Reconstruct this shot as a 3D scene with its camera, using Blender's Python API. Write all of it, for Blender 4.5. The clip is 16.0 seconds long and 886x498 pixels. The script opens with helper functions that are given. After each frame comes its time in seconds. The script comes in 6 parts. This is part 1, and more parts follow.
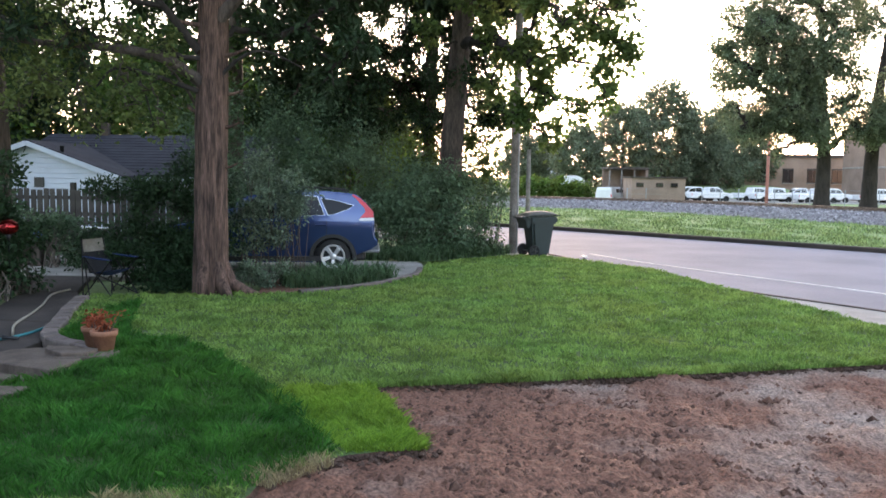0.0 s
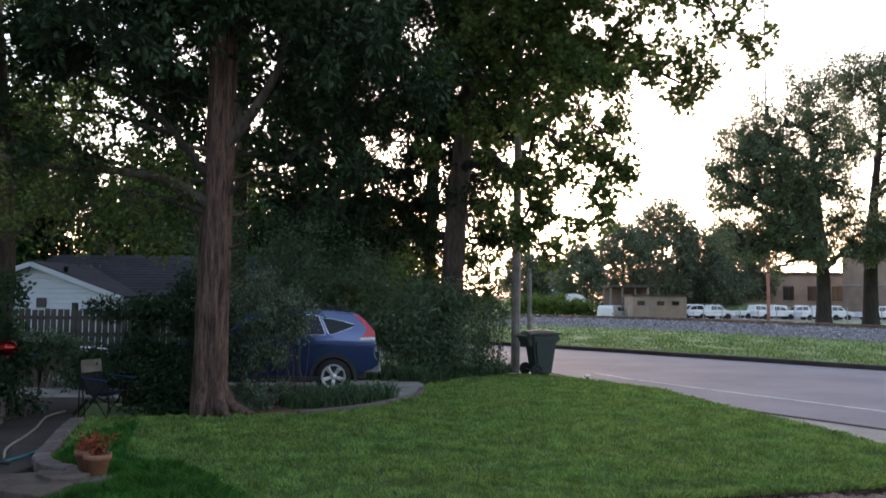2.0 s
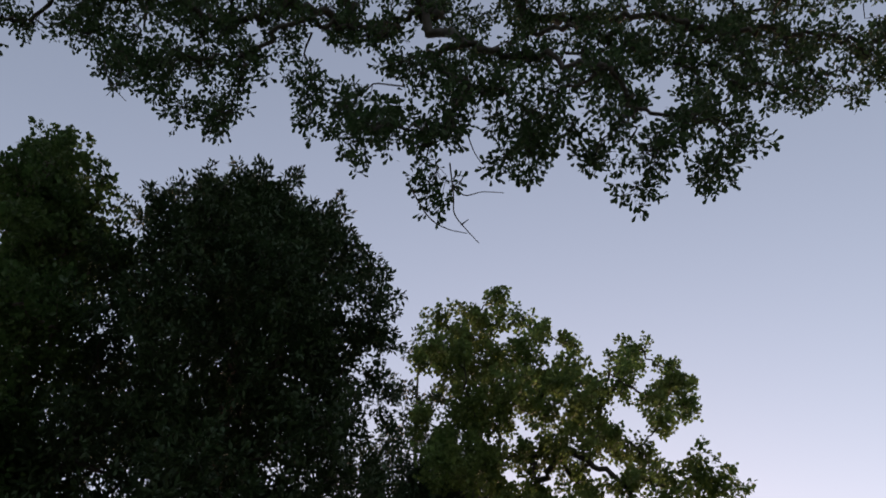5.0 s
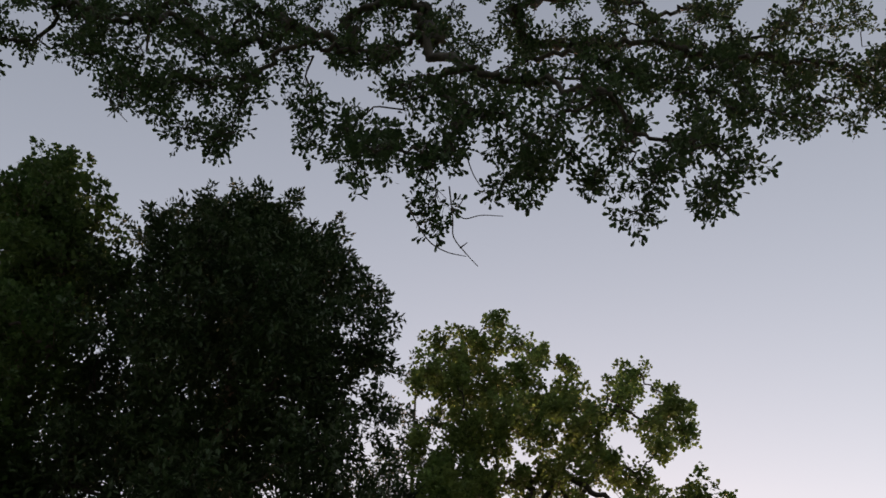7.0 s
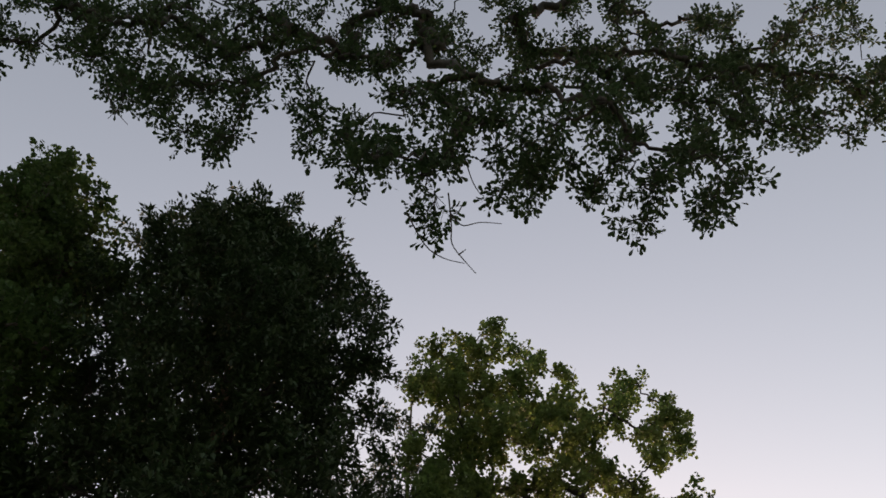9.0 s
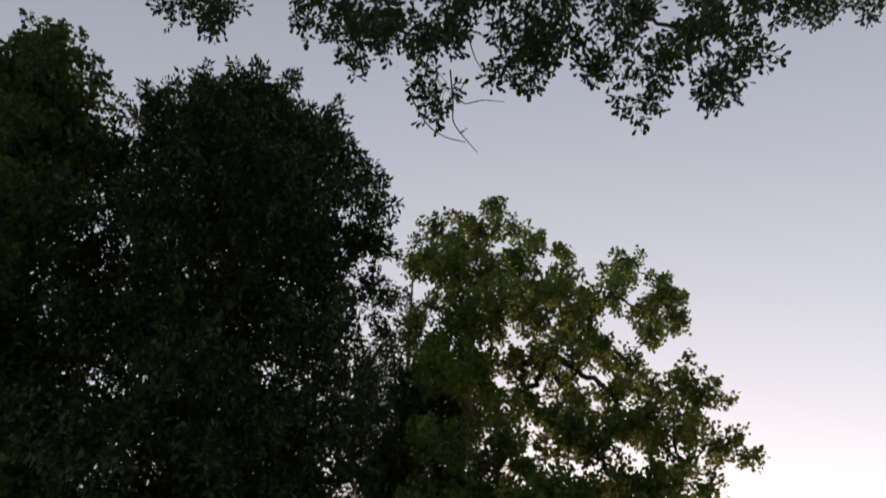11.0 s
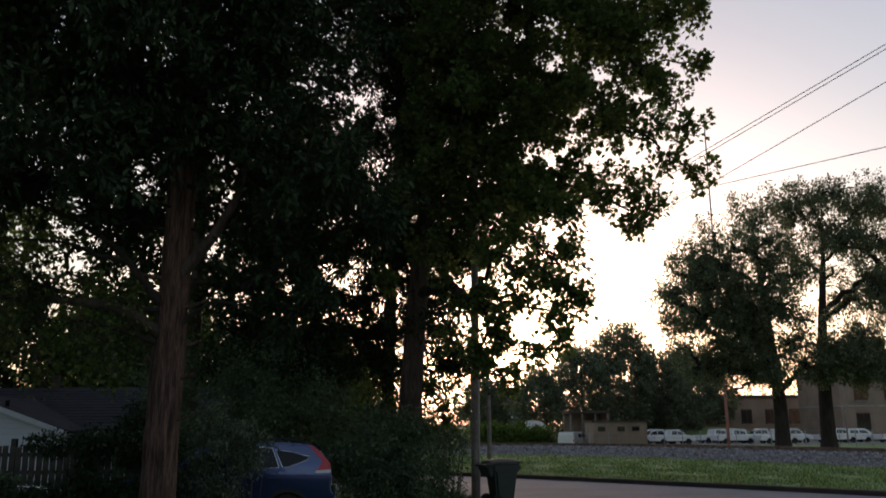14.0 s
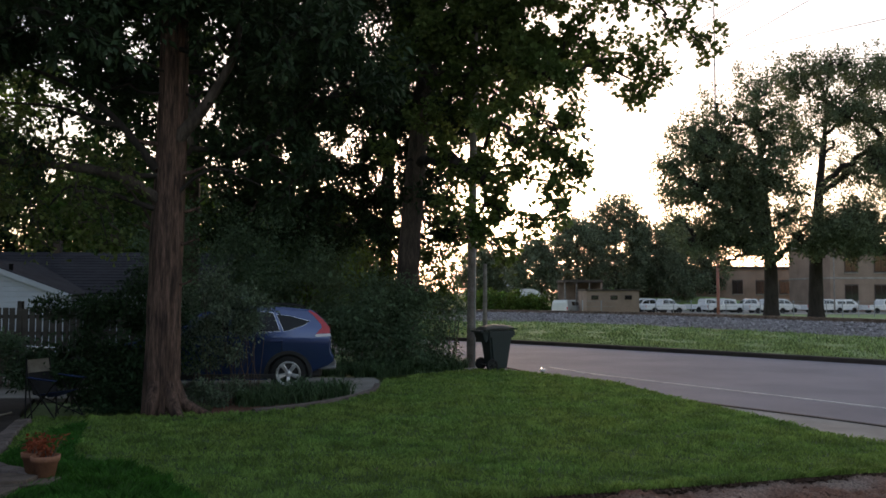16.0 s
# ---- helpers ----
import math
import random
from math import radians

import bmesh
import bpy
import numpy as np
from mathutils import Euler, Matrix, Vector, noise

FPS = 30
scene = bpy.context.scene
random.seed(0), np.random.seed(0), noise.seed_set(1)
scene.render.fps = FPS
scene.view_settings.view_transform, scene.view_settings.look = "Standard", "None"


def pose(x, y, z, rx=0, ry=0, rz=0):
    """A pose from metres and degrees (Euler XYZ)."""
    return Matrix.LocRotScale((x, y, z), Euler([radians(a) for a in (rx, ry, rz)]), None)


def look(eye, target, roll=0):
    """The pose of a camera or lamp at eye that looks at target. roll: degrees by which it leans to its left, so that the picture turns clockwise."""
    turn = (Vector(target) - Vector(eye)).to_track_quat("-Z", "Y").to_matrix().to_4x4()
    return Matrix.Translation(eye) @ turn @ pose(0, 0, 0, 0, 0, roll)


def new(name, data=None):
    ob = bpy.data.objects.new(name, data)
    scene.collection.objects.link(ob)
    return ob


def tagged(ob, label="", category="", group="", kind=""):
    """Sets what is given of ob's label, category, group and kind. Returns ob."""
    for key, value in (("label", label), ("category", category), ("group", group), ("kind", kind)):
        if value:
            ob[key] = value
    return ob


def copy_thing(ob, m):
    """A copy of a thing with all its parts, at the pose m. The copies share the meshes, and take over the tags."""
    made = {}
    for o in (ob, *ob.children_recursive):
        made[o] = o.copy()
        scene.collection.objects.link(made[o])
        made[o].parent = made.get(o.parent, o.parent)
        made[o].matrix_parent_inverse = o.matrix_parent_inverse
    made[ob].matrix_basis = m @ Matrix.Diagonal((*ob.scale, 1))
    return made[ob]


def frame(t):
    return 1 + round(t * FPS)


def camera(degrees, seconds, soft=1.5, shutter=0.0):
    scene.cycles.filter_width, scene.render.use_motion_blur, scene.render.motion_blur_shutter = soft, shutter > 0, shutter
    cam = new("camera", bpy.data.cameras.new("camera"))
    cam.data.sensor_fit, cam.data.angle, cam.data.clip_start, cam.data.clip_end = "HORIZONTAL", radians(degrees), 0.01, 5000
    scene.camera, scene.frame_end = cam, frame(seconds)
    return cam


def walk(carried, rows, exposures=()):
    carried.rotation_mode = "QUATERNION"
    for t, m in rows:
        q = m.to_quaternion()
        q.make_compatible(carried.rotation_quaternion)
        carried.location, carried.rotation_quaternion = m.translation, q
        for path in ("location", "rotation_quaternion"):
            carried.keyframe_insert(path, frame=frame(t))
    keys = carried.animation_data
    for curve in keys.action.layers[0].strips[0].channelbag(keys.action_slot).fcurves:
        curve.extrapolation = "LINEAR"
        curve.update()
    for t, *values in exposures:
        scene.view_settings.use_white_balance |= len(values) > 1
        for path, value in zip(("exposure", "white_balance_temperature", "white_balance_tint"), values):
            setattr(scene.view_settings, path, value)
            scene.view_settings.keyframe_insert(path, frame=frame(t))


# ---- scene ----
# ---- camera and walk ----
EYE = 1.95
cam = camera(56.32, 16.0, soft=1.6, shutter=0.25)
ROWS = [
    (0.0, -0.02, -4.92, 0.73),
    (0.5, 0.07, -2.61, 0.70),
    (1.0, 0.24, -0.81, 0.70),
    (1.5, 0.20, 0.78, 0.70),
    (2.0, 0.16, 3.29, 0.50),
    (2.5, 0.10, 9.38, 0.19),
    (3.0, -0.03, 18.24, 0.37),
    (3.5, -0.37, 29.39, -1.09),
    (4.0, -1.03, 41.04, -2.07),
    (4.5, -1.52, 48.20, -2.07),
    (5.0, -4.35, 52.82, -3.90),
    (5.2, -4.72, 53.84, -4.20),
    (7.5, -4.74, 54.61, -3.53),
    (8.0, -4.90, 54.88, -3.47),
    (10.3, -4.70, 54.40, -2.65),
    (10.5, -4.63, 53.17, -2.62),
    (11.0, -4.19, 46.50, -2.18),
    (11.5, -3.56, 39.13, -1.62),
    (12.0, -3.36, 32.83, -1.17),
    (12.5, -3.08, 27.04, -0.76),
    (13.0, -2.94, 21.80, -0.82),
    (13.5, -2.82, 17.02, -0.80),
    (14.0, -2.80, 12.03, -0.44),
    (14.5, -2.82, 7.31, -0.17),
    (15.0, -2.87, 5.01, 0.02),
    (15.5, -2.77, 4.59, 0.08),
    (16.0, -2.92, 3.01, 0.14),
]
EXPOSURES = [(0.0, 4.6, 6250, 18), (1.0, 4.1, 6150, 18), (1.5, 4.1, 6100, 18), (2.0, 3.6, 6050, 19), (2.5, 2.85, 6050, 20), (3.5, 2.65, 6100, 20), (5.0, 2.65, 6650, 22), (8.0, 2.8, 7700, 21), (11.0, 2.8, 7600, 21), (12.0, 2.75, 7200, 20), (13.0, 2.25, 6900, 18), (14.0, 1.95, 6500, 16),
             (14.5, 1.75, 6400, 15), (15.0, 2.3, 6450, 16), (15.5, 2.5, 6400, 16), (16.0, 2.8, 6400, 17)]
walk(cam, [(t, pose(0, 0, EYE, 0, 0, yaw) @ pose(0, 0, 0, 90 + pitch) @ pose(0, 0, 0, 0, 0, roll)) for t, yaw, pitch, roll in ROWS], EXPOSURES)

# ---- sky and sun: dusk, the sun just over the horizon behind the trees ----
SUN_AZ, SUN_EL = 7.0, 1.6
world = bpy.data.worlds.new("dusk_sky")
scene.world = world
world.use_nodes = True
wn, wl = world.node_tree.nodes, world.node_tree.links
wn.clear()
sky = wn.new("ShaderNodeTexSky")
sky.sky_type, sky.sun_disc = "NISHITA", False
sky.sun_elevation, sky.sun_rotation = radians(SUN_EL), radians(SUN_AZ)
sky.altitude, sky.air_density, sky.dust_density, sky.ozone_density = 0, 1.0, 2.0, 1.5
haze = wn.new("ShaderNodeHueSaturation")
haze.inputs["Saturation"].default_value = 0.7
bg, wo = wn.new("ShaderNodeBackground"), wn.new("ShaderNodeOutputWorld")
bg.inputs["Strength"].default_value = 0.15
wl.new(sky.outputs["Color"], haze.inputs["Color"])
wl.new(haze.outputs["Color"], bg.inputs["Color"])
wl.new(bg.outputs["Background"], wo.inputs["Surface"])
sun = new("sun", bpy.data.lights.new("sun", "SUN"))
sun.data.energy, sun.data.angle, sun.data.color = 0.6, radians(10), (1.0, 0.78, 0.55)
a, e = radians(SUN_AZ), radians(SUN_EL)
sun.matrix_world = look((0, 0, 60), Vector((0, 0, 60)) - Vector((math.sin(a) * math.cos(e), math.cos(a) * math.cos(e), math.sin(e))))


# ---- materials ----
def rgb(c):
    return (*c, 1.0)


def material(name, base, dark=None, scale=8.0, fine=60.0, rough=0.7, bump=0.2, metal=0.0, per="", spread=0.25, coat=0.0, spec=0.5, mixing=(0.35, 0.65), stretch=1.0):
    """Principled surface: two colours mixed by a coarse noise, a fine grain over it, and relief."""
    m = bpy.data.materials.new(name)
    m.use_nodes = True
    n, l = m.node_tree.nodes, m.node_tree.links
    p = n["Principled BSDF"]
    dark = dark or tuple(0.72 * v for v in base)
    co = n.new("ShaderNodeTexCoord")
    big, small = n.new("ShaderNodeTexNoise"), n.new("ShaderNodeTexNoise")
    grain = n.new("ShaderNodeMapping")
    grain.inputs["Scale"].default_value = (1, 1, stretch)
    l.new(co.outputs["Object"], grain.inputs["Vector"])
    for tex, s, det in ((big, scale, 4.0), (small, fine, 3.0)):
        tex.inputs["Scale"].default_value, tex.inputs["Detail"].default_value = s, det
        l.new(grain.outputs["Vector"], tex.inputs["Vector"])
    ramp = n.new("ShaderNodeMapRange")
    ramp.inputs["From Min"].default_value, ramp.inputs["From Max"].default_value = mixing
    l.new(big.outputs["Fac"], ramp.inputs["Value"])
    mix = n.new("ShaderNodeMix")
    mix.data_type = "RGBA"
    mix.inputs["A"].default_value, mix.inputs["B"].default_value = rgb(dark), rgb(base)
    l.new(ramp.outputs["Result"], mix.inputs["Factor"])
    hsv = n.new("ShaderNodeHueSaturation")
    l.new(mix.outputs["Result"], hsv.inputs["Color"])
    vary = n.new("ShaderNodeMapRange")
    vary.inputs["To Min"].default_value, vary.inputs["To Max"].default_value = 1 - spread, 1 + spread
    if per == "island":
        geo = n.new("ShaderNodeNewGeometry")
        l.new(geo.outputs["Random Per Island"], vary.inputs["Value"])
    elif per == "object":
        info = n.new("ShaderNodeObjectInfo")
        l.new(info.outputs["Random"], vary.inputs["Value"])
    else:
        vary.inputs["From Min"].default_value, vary.inputs["From Max"].default_value = 0.3, 0.7
        l.new(small.outputs["Fac"], vary.inputs["Value"])
    l.new(vary.outputs["Result"], hsv.inputs["Value"])
    l.new(hsv.outputs["Color"], p.inputs["Base Color"])
    p.inputs["Roughness"].default_value, p.inputs["Metallic"].default_value = rough, metal
    p.inputs["Coat Weight"].default_value = coat
    p.inputs["Specular IOR Level"].default_value = spec
    if bump:
        b = n.new("ShaderNodeBump")
        b.inputs["Strength"].default_value, b.inputs["Distance"].default_value = bump, 0.02
        l.new(small.outputs["Fac"], b.inputs["Height"])
        l.new(b.outputs["Normal"], p.inputs["Normal"])
    return m


def leaf_material(name, base, hue=0.03, spread=0.35, through_light=0.35, rough=0.65, patch=0.0):
    """Leaves: each one its own shade, with light coming through them."""
    m = bpy.data.materials.new(name)
    m.use_nodes = True
    n, l = m.node_tree.nodes, m.node_tree.links
    p, out = n["Principled BSDF"], n["Material Output"]
    geo = n.new("ShaderNodeNewGeometry")
    co, tex = n.new("ShaderNodeTexCoord"), n.new("ShaderNodeTexNoise")
    tex.inputs["Scale"].default_value = 0.6
    l.new(co.outputs["Object"], tex.inputs["Vector"])
    hsv = n.new("ShaderNodeHueSaturation")
    hsv.inputs["Color"].default_value = rgb(base)
    v, h = n.new("ShaderNodeMapRange"), n.new("ShaderNodeMapRange")
    v.inputs["To Min"].default_value, v.inputs["To Max"].default_value = 1 - spread, 1 + spread
    h.inputs["From Min"].default_value, h.inputs["From Max"].default_value = 0.3, 0.7
    h.inputs["To Min"].default_value, h.inputs["To Max"].default_value = 0.5 - hue, 0.5 + hue
    l.new(geo.outputs["Random Per Island"], v.inputs["Value"])
    l.new(tex.outputs["Fac"], h.inputs["Value"])
    if patch:
        spots, pv, mul = n.new("ShaderNodeTexNoise"), n.new("ShaderNodeMapRange"), n.new("ShaderNodeMath")
        spots.inputs["Scale"].default_value, spots.inputs["Detail"].default_value = 2.2, 5.0
        l.new(co.outputs["Object"], spots.inputs["Vector"])
        pv.inputs["From Min"].default_value, pv.inputs["From Max"].default_value = 0.32, 0.68
        pv.inputs["To Min"].default_value, pv.inputs["To Max"].default_value = 1 - patch, 1 + patch
        l.new(spots.outputs["Fac"], pv.inputs["Value"])
        mul.operation = "MULTIPLY"
        l.new(v.outputs["Result"], mul.inputs[0])
        l.new(pv.outputs["Result"], mul.inputs[1])
        l.new(mul.outputs["Value"], hsv.inputs["Value"])
    else:
        l.new(v.outputs["Result"], hsv.inputs["Value"])
    p.inputs["Specular IOR Level"].default_value = 0.25
    l.new(h.outputs["Result"], hsv.inputs["Hue"])
    l.new(hsv.outputs["Color"], p.inputs["Base Color"])
    p.inputs["Roughness"].default_value = rough
    tr, add = n.new("ShaderNodeBsdfTranslucent"), n.new("ShaderNodeMixShader")
    l.new(hsv.outputs["Color"], tr.inputs["Color"])
    add.inputs["Fac"].default_value = through_light
    l.new(p.outputs["BSDF"], add.inputs[1])
    l.new(tr.outputs["BSDF"], add.inputs[2])
    l.new(add.outputs["Shader"], out.inputs["Surface"])
    return m


def plain(name, base, rough=0.5, metal=0.0, coat=0.0, glow=0.0):
    """Small smooth things: one colour with a faint unevenness."""
    return material(name, base, tuple(0.88 * v for v in base), 6.0, 90.0, rough, 0.04, metal, spread=0.06, coat=coat)


GRASS = leaf_material("grass_blades", (0.186, 0.29, 0.068), 0.014, 0.4, 0.3, patch=0.3)
# longer grass; the shade beside the path is mixed into its deep green
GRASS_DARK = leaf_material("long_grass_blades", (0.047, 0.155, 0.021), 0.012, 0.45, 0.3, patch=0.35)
GRASS_SOD = leaf_material("sod_blades", (0.19, 0.32, 0.035), 0.012, 0.35, 0.3, patch=0.2)
TURF = material("turf_soil", (0.07, 0.115, 0.03), (0.045, 0.07, 0.02), 1.2, 30.0, 0.9, 0.5)
TURF_FAR = material("verge_grass", (0.21, 0.285, 0.105), (0.155, 0.225, 0.075), 0.5, 12.0, 0.9, 0.6)
EARTH = material("bare_earth", (0.30, 0.222, 0.178), (0.172, 0.08, 0.05), 0.7, 38.0, 0.95, 1.0, spread=0.55, mixing=(0.56, 0.74))


def dry_side(m, x0, slope):
    """Dried-out pale soil grows more common towards one side of the plot."""
    n, l = m.node_tree.nodes, m.node_tree.links
    ramp = next(k.to_node for k in l if k.from_node.type == "TEX_NOISE" and k.to_node.type == "MAP_RANGE" and k.from_node.inputs["Scale"].default_value < 2)
    noise = ramp.inputs["Value"].links[0].from_node
    co, sep, add, ramp_x = n.new("ShaderNodeTexCoord"), n.new("ShaderNodeSeparateXYZ"), n.new("ShaderNodeMath"), n.new("ShaderNodeMapRange")
    l.new(co.outputs["Object"], sep.inputs["Vector"])
    l.new(sep.outputs["X"], ramp_x.inputs["Value"])
    ramp_x.inputs["From Min"].default_value, ramp_x.inputs["From Max"].default_value = x0, x0 + 3.0
    ramp_x.inputs["To Min"].default_value, ramp_x.inputs["To Max"].default_value = 0.0, slope
    l.new(noise.outputs["Fac"], add.inputs[0])
    l.new(ramp_x.outputs["Result"], add.inputs[1])
    l.new(add.outputs["Value"], ramp.inputs["Value"])


dry_side(EARTH, 0.6, 0.13)
SOIL_CUT = material("cut_soil", (0.11, 0.064, 0.045), (0.055, 0.032, 0.023), 9.0, 60.0, 0.95, 0.9, spread=0.35)
# red clods, darkened to stand in for shadow between the lumps
CLOD = material("earth_clods", (0.165, 0.082, 0.053), (0.075, 0.036, 0.024), 9.0, 60.0, 0.95, 0.6, per="island", spread=0.4)
ASPHALT = material("asphalt", (0.235, 0.225, 0.255), (0.18, 0.172, 0.195), 0.4, 120.0, 0.85, 0.3, spread=0.16, spec=0.35)
CONCRETE = material("concrete", (0.33, 0.31, 0.28), (0.22, 0.205, 0.185), 1.2, 70.0, 0.85, 0.25, spread=0.12)
# weathered concrete, darkened further to hold the shade over the path
CONCRETE_OLD_SHADE = material("weathered_shaded_concrete", (0.062, 0.048, 0.04), (0.034, 0.026, 0.022), 1.5, 60.0, 0.9, 0.4, spread=0.15)
PAINT_LINE = material("road_paint", (0.55, 0.54, 0.52), (0.34, 0.33, 0.33), 3.0, 80.0, 0.7, 0.1)
PAVER = material("concrete_pavers", (0.205, 0.165, 0.148), (0.135, 0.106, 0.096), 5.0, 60.0, 0.9, 0.4, per="object", spread=0.22)
BALLAST = material("ballast_bed", (0.24, 0.22, 0.22), (0.15, 0.135, 0.14), 2.0, 14.0, 0.95, 1.0, spread=0.3)
BALLAST_STONE = material("ballast_stones", (0.33, 0.31, 0.32), (0.2, 0.185, 0.19), 5.0, 30.0, 0.9, 0.3, per="island", spread=0.5)
RAIL_STEEL = material("rail_steel", (0.30, 0.24, 0.21), (0.16, 0.115, 0.095), 3.0, 40.0, 0.4, 0.2, 0.8)
TIMBER_OLD = material("creosoted_timber", (0.09, 0.07, 0.06), (0.05, 0.04, 0.035), 3.0, 30.0, 0.9, 0.4)


# ---- building helpers ----
def mesh_of(name, verts, faces, mat, smooth=False):
    me = bpy.data.meshes.new(name)
    verts, faces = np.asarray(verts, np.float32), np.asarray(faces, np.int32)
    k = faces.shape[1]
    me.vertices.add(len(verts))
    me.vertices.foreach_set("co", verts.ravel())
    me.loops.add(faces.size)
    me.loops.foreach_set("vertex_index", faces.ravel())
    me.polygons.add(len(faces))
    me.polygons.foreach_set("loop_start", np.arange(0, faces.size, k, dtype=np.int32))
    me.polygons.foreach_set("use_smooth", np.full(len(faces), smooth))
    me.update(calc_edges=True)
    me.validate()
    me.materials.append(mat)
    return me


def part(name, data, mat=None, parent=None, label=""):
    """Links a bmesh or a mesh as one object, under a thing or a part."""
    if isinstance(data, bmesh.types.BMesh):
        me = bpy.data.meshes.new(name)
        bmesh.ops.recalc_face_normals(data, faces=data.faces)
        data.to_mesh(me)
        data.free()
        data = me
        if mat:
            data.materials.append(mat)
    ob = new(name, data)
    ob.parent = parent
    if label:
        ob["label"] = label
    return ob


def thing(name, place, label, category, group="", turn=0.0, kind=""):
    ob = new(name)
    ob.empty_display_size = 0.2
    ob.matrix_basis = pose(*place, 0, 0, turn)
    return tagged(ob, label, category, group, kind)


def setting(name, data, mat, label, category):
    ob = part(name, data, mat)
    return tagged(ob, label, category, kind="structure")


def block(size, at=(0, 0, 0), bevel=0.01, bm=None, turn=None, segments=1):
    """A bevelled block, centred on its own middle."""
    own = bmesh.new()
    bmesh.ops.create_cube(own, size=1.0)
    bmesh.ops.scale(own, vec=size, verts=own.verts)
    if bevel:
        bmesh.ops.bevel(own, geom=own.edges[:], offset=min(bevel, 0.45 * min(size)), segments=segments, affect="EDGES")
    m = Matrix.Translation(at) @ (turn or Matrix())
    bmesh.ops.transform(own, matrix=m, verts=own.verts)
    return joined(bm, own)


def joined(bm, own):
    if bm is None:
        return own
    me = bpy.data.meshes.new("scratch")
    own.to_mesh(me)
    own.free()
    bm.from_mesh(me)
    bpy.data.meshes.remove(me)
    return bm


def lathe(profile, sides=24, bm=None, m=None):
    """Turns (radius, height) pairs round z; closed where the radius is 0."""
    own = bmesh.new()
    rings = []
    for r, z in profile:
        if r < 1e-6:
            rings.append([own.verts.new((0, 0, z))])
        else:
            rings.append([own.verts.new((r * math.cos(2 * math.pi * i / sides), r * math.sin(2 * math.pi * i / sides), z)) for i in range(sides)])
    for p, q in zip(rings, rings[1:]):
        for i in range(sides):
            j = (i + 1) % sides
            vs = [p[i % len(p)], p[j % len(p)], q[j % len(q)], q[i % len(q)]]
            vs = [v for k, v in enumerate(vs) if v not in vs[:k]]
            if len(vs) > 2:
                own.faces.new(vs)
    for f in own.faces:
        f.smooth = True
    if m is not None:
        bmesh.ops.transform(own, matrix=m, verts=own.verts)
    return joined(bm, own)


def tube_arrays(points, radii, sides=8, rough=0.0, seed=0):
    """Vertices and quads of a tapered tube along a line."""
    pts, rad = np.asarray(points, float), np.asarray(radii, float)
    d = np.gradient(pts, axis=0)
    d /= np.linalg.norm(d, axis=1, keepdims=True) + 1e-9
    up = np.where(np.abs(d[:, 2:3]) > 0.9, [[1.0, 0, 0]], [[0, 0, 1.0]])
    s = np.cross(d, up)
    s /= np.linalg.norm(s, axis=1, keepdims=True)
    if len(pts) > 1:
        for i in range(1, len(s)):
            v = s[i - 1] - d[i] * (s[i - 1] @ d[i])
            s[i] = v / np.linalg.norm(v)
    u = np.cross(d, s)
    th = np.linspace(0, 2 * np.pi, sides, endpoint=False)
    rng = np.random.default_rng(seed)
    wob = 1 + rough * (1.4 * (rng.random((1, sides)) - 0.5) + 0.5 * (rng.random((len(pts), sides)) - 0.5))
    ring = pts[:, None] + (rad[:, None] * wob)[..., None] * (np.cos(th)[None, :, None] * s[:, None] + np.sin(th)[None, :, None] * u[:, None])
    v = ring.reshape(-1, 3)
    i, j = np.meshgrid(np.arange(len(pts) - 1), np.arange(sides), indexing="ij")
    k = (j + 1) % sides
    f = np.stack([i * sides + j, i * sides + k, (i + 1) * sides + k, (i + 1) * sides + j], -1).reshape(-1, 4)
    return v, f


def tubes(name, lines, mat, sides=8, rough=0.0, seed=0):
    """One mesh of several tubes, each (points, radii)."""
    vs, fs, base = [], [], 0
    for n, (p, r) in enumerate(lines):
        v, f = tube_arrays(p, r, sides, rough, seed + n)
        vs.append(v), fs.append(f + base)
        base += len(v)
    return mesh_of(name, np.concatenate(vs), np.concatenate(fs), mat, True)


def curve_through(points, n=24):
    """A smooth line (Catmull-Rom) through a few points."""
    p = np.asarray(points, float)
    p = np.vstack([2 * p[0] - p[1], p, 2 * p[-1] - p[-2]])
    out = []
    for i in range(1, len(p) - 2):
        for t in np.linspace(0, 1, n, endpoint=False):
            a, b, c, d = p[i - 1], p[i], p[i + 1], p[i + 2]
            out.append(0.5 * (2 * b + (c - a) * t + (2 * a - 5 * b + 4 * c - d) * t * t + (3 * b - a - 3 * c + d) * t**3))
    out.append(p[-2])
    return np.array(out)


def even(line, step):
    """The line with points at even steps along it."""
    line = np.asarray(line, float)
    s = np.concatenate([[0], np.cumsum(np.linalg.norm(np.diff(line, axis=0), axis=1))])
    q = np.linspace(0, s[-1], max(2, int(s[-1] / step) + 1))
    return np.stack([np.interp(q, s, line[:, k]) for k in range(line.shape[1])], -1)


def ribbon(left, right, profile, mat, name, n=60, smooth=True):
    """A band between two lines on the plan; profile: pairs of (share of the way across, height)."""
    l, r = even(curve_through(left), 0.1), even(curve_through(right), 0.1)
    l, r = l[np.linspace(0, len(l) - 1, n).astype(int)], r[np.linspace(0, len(r) - 1, n).astype(int)]
    rows = [np.column_stack([l + (r - l) * w, np.full(n, z)]) for w, z in profile]
    v = np.concatenate(rows)
    k = len(profile)
    i, j = np.meshgrid(np.arange(k - 1), np.arange(n - 1), indexing="ij")
    f = np.stack([i * n + j, (i + 1) * n + j, (i + 1) * n + j + 1, i * n + j + 1], -1).reshape(-1, 4)
    return mesh_of(name, v, f, mat, smooth)


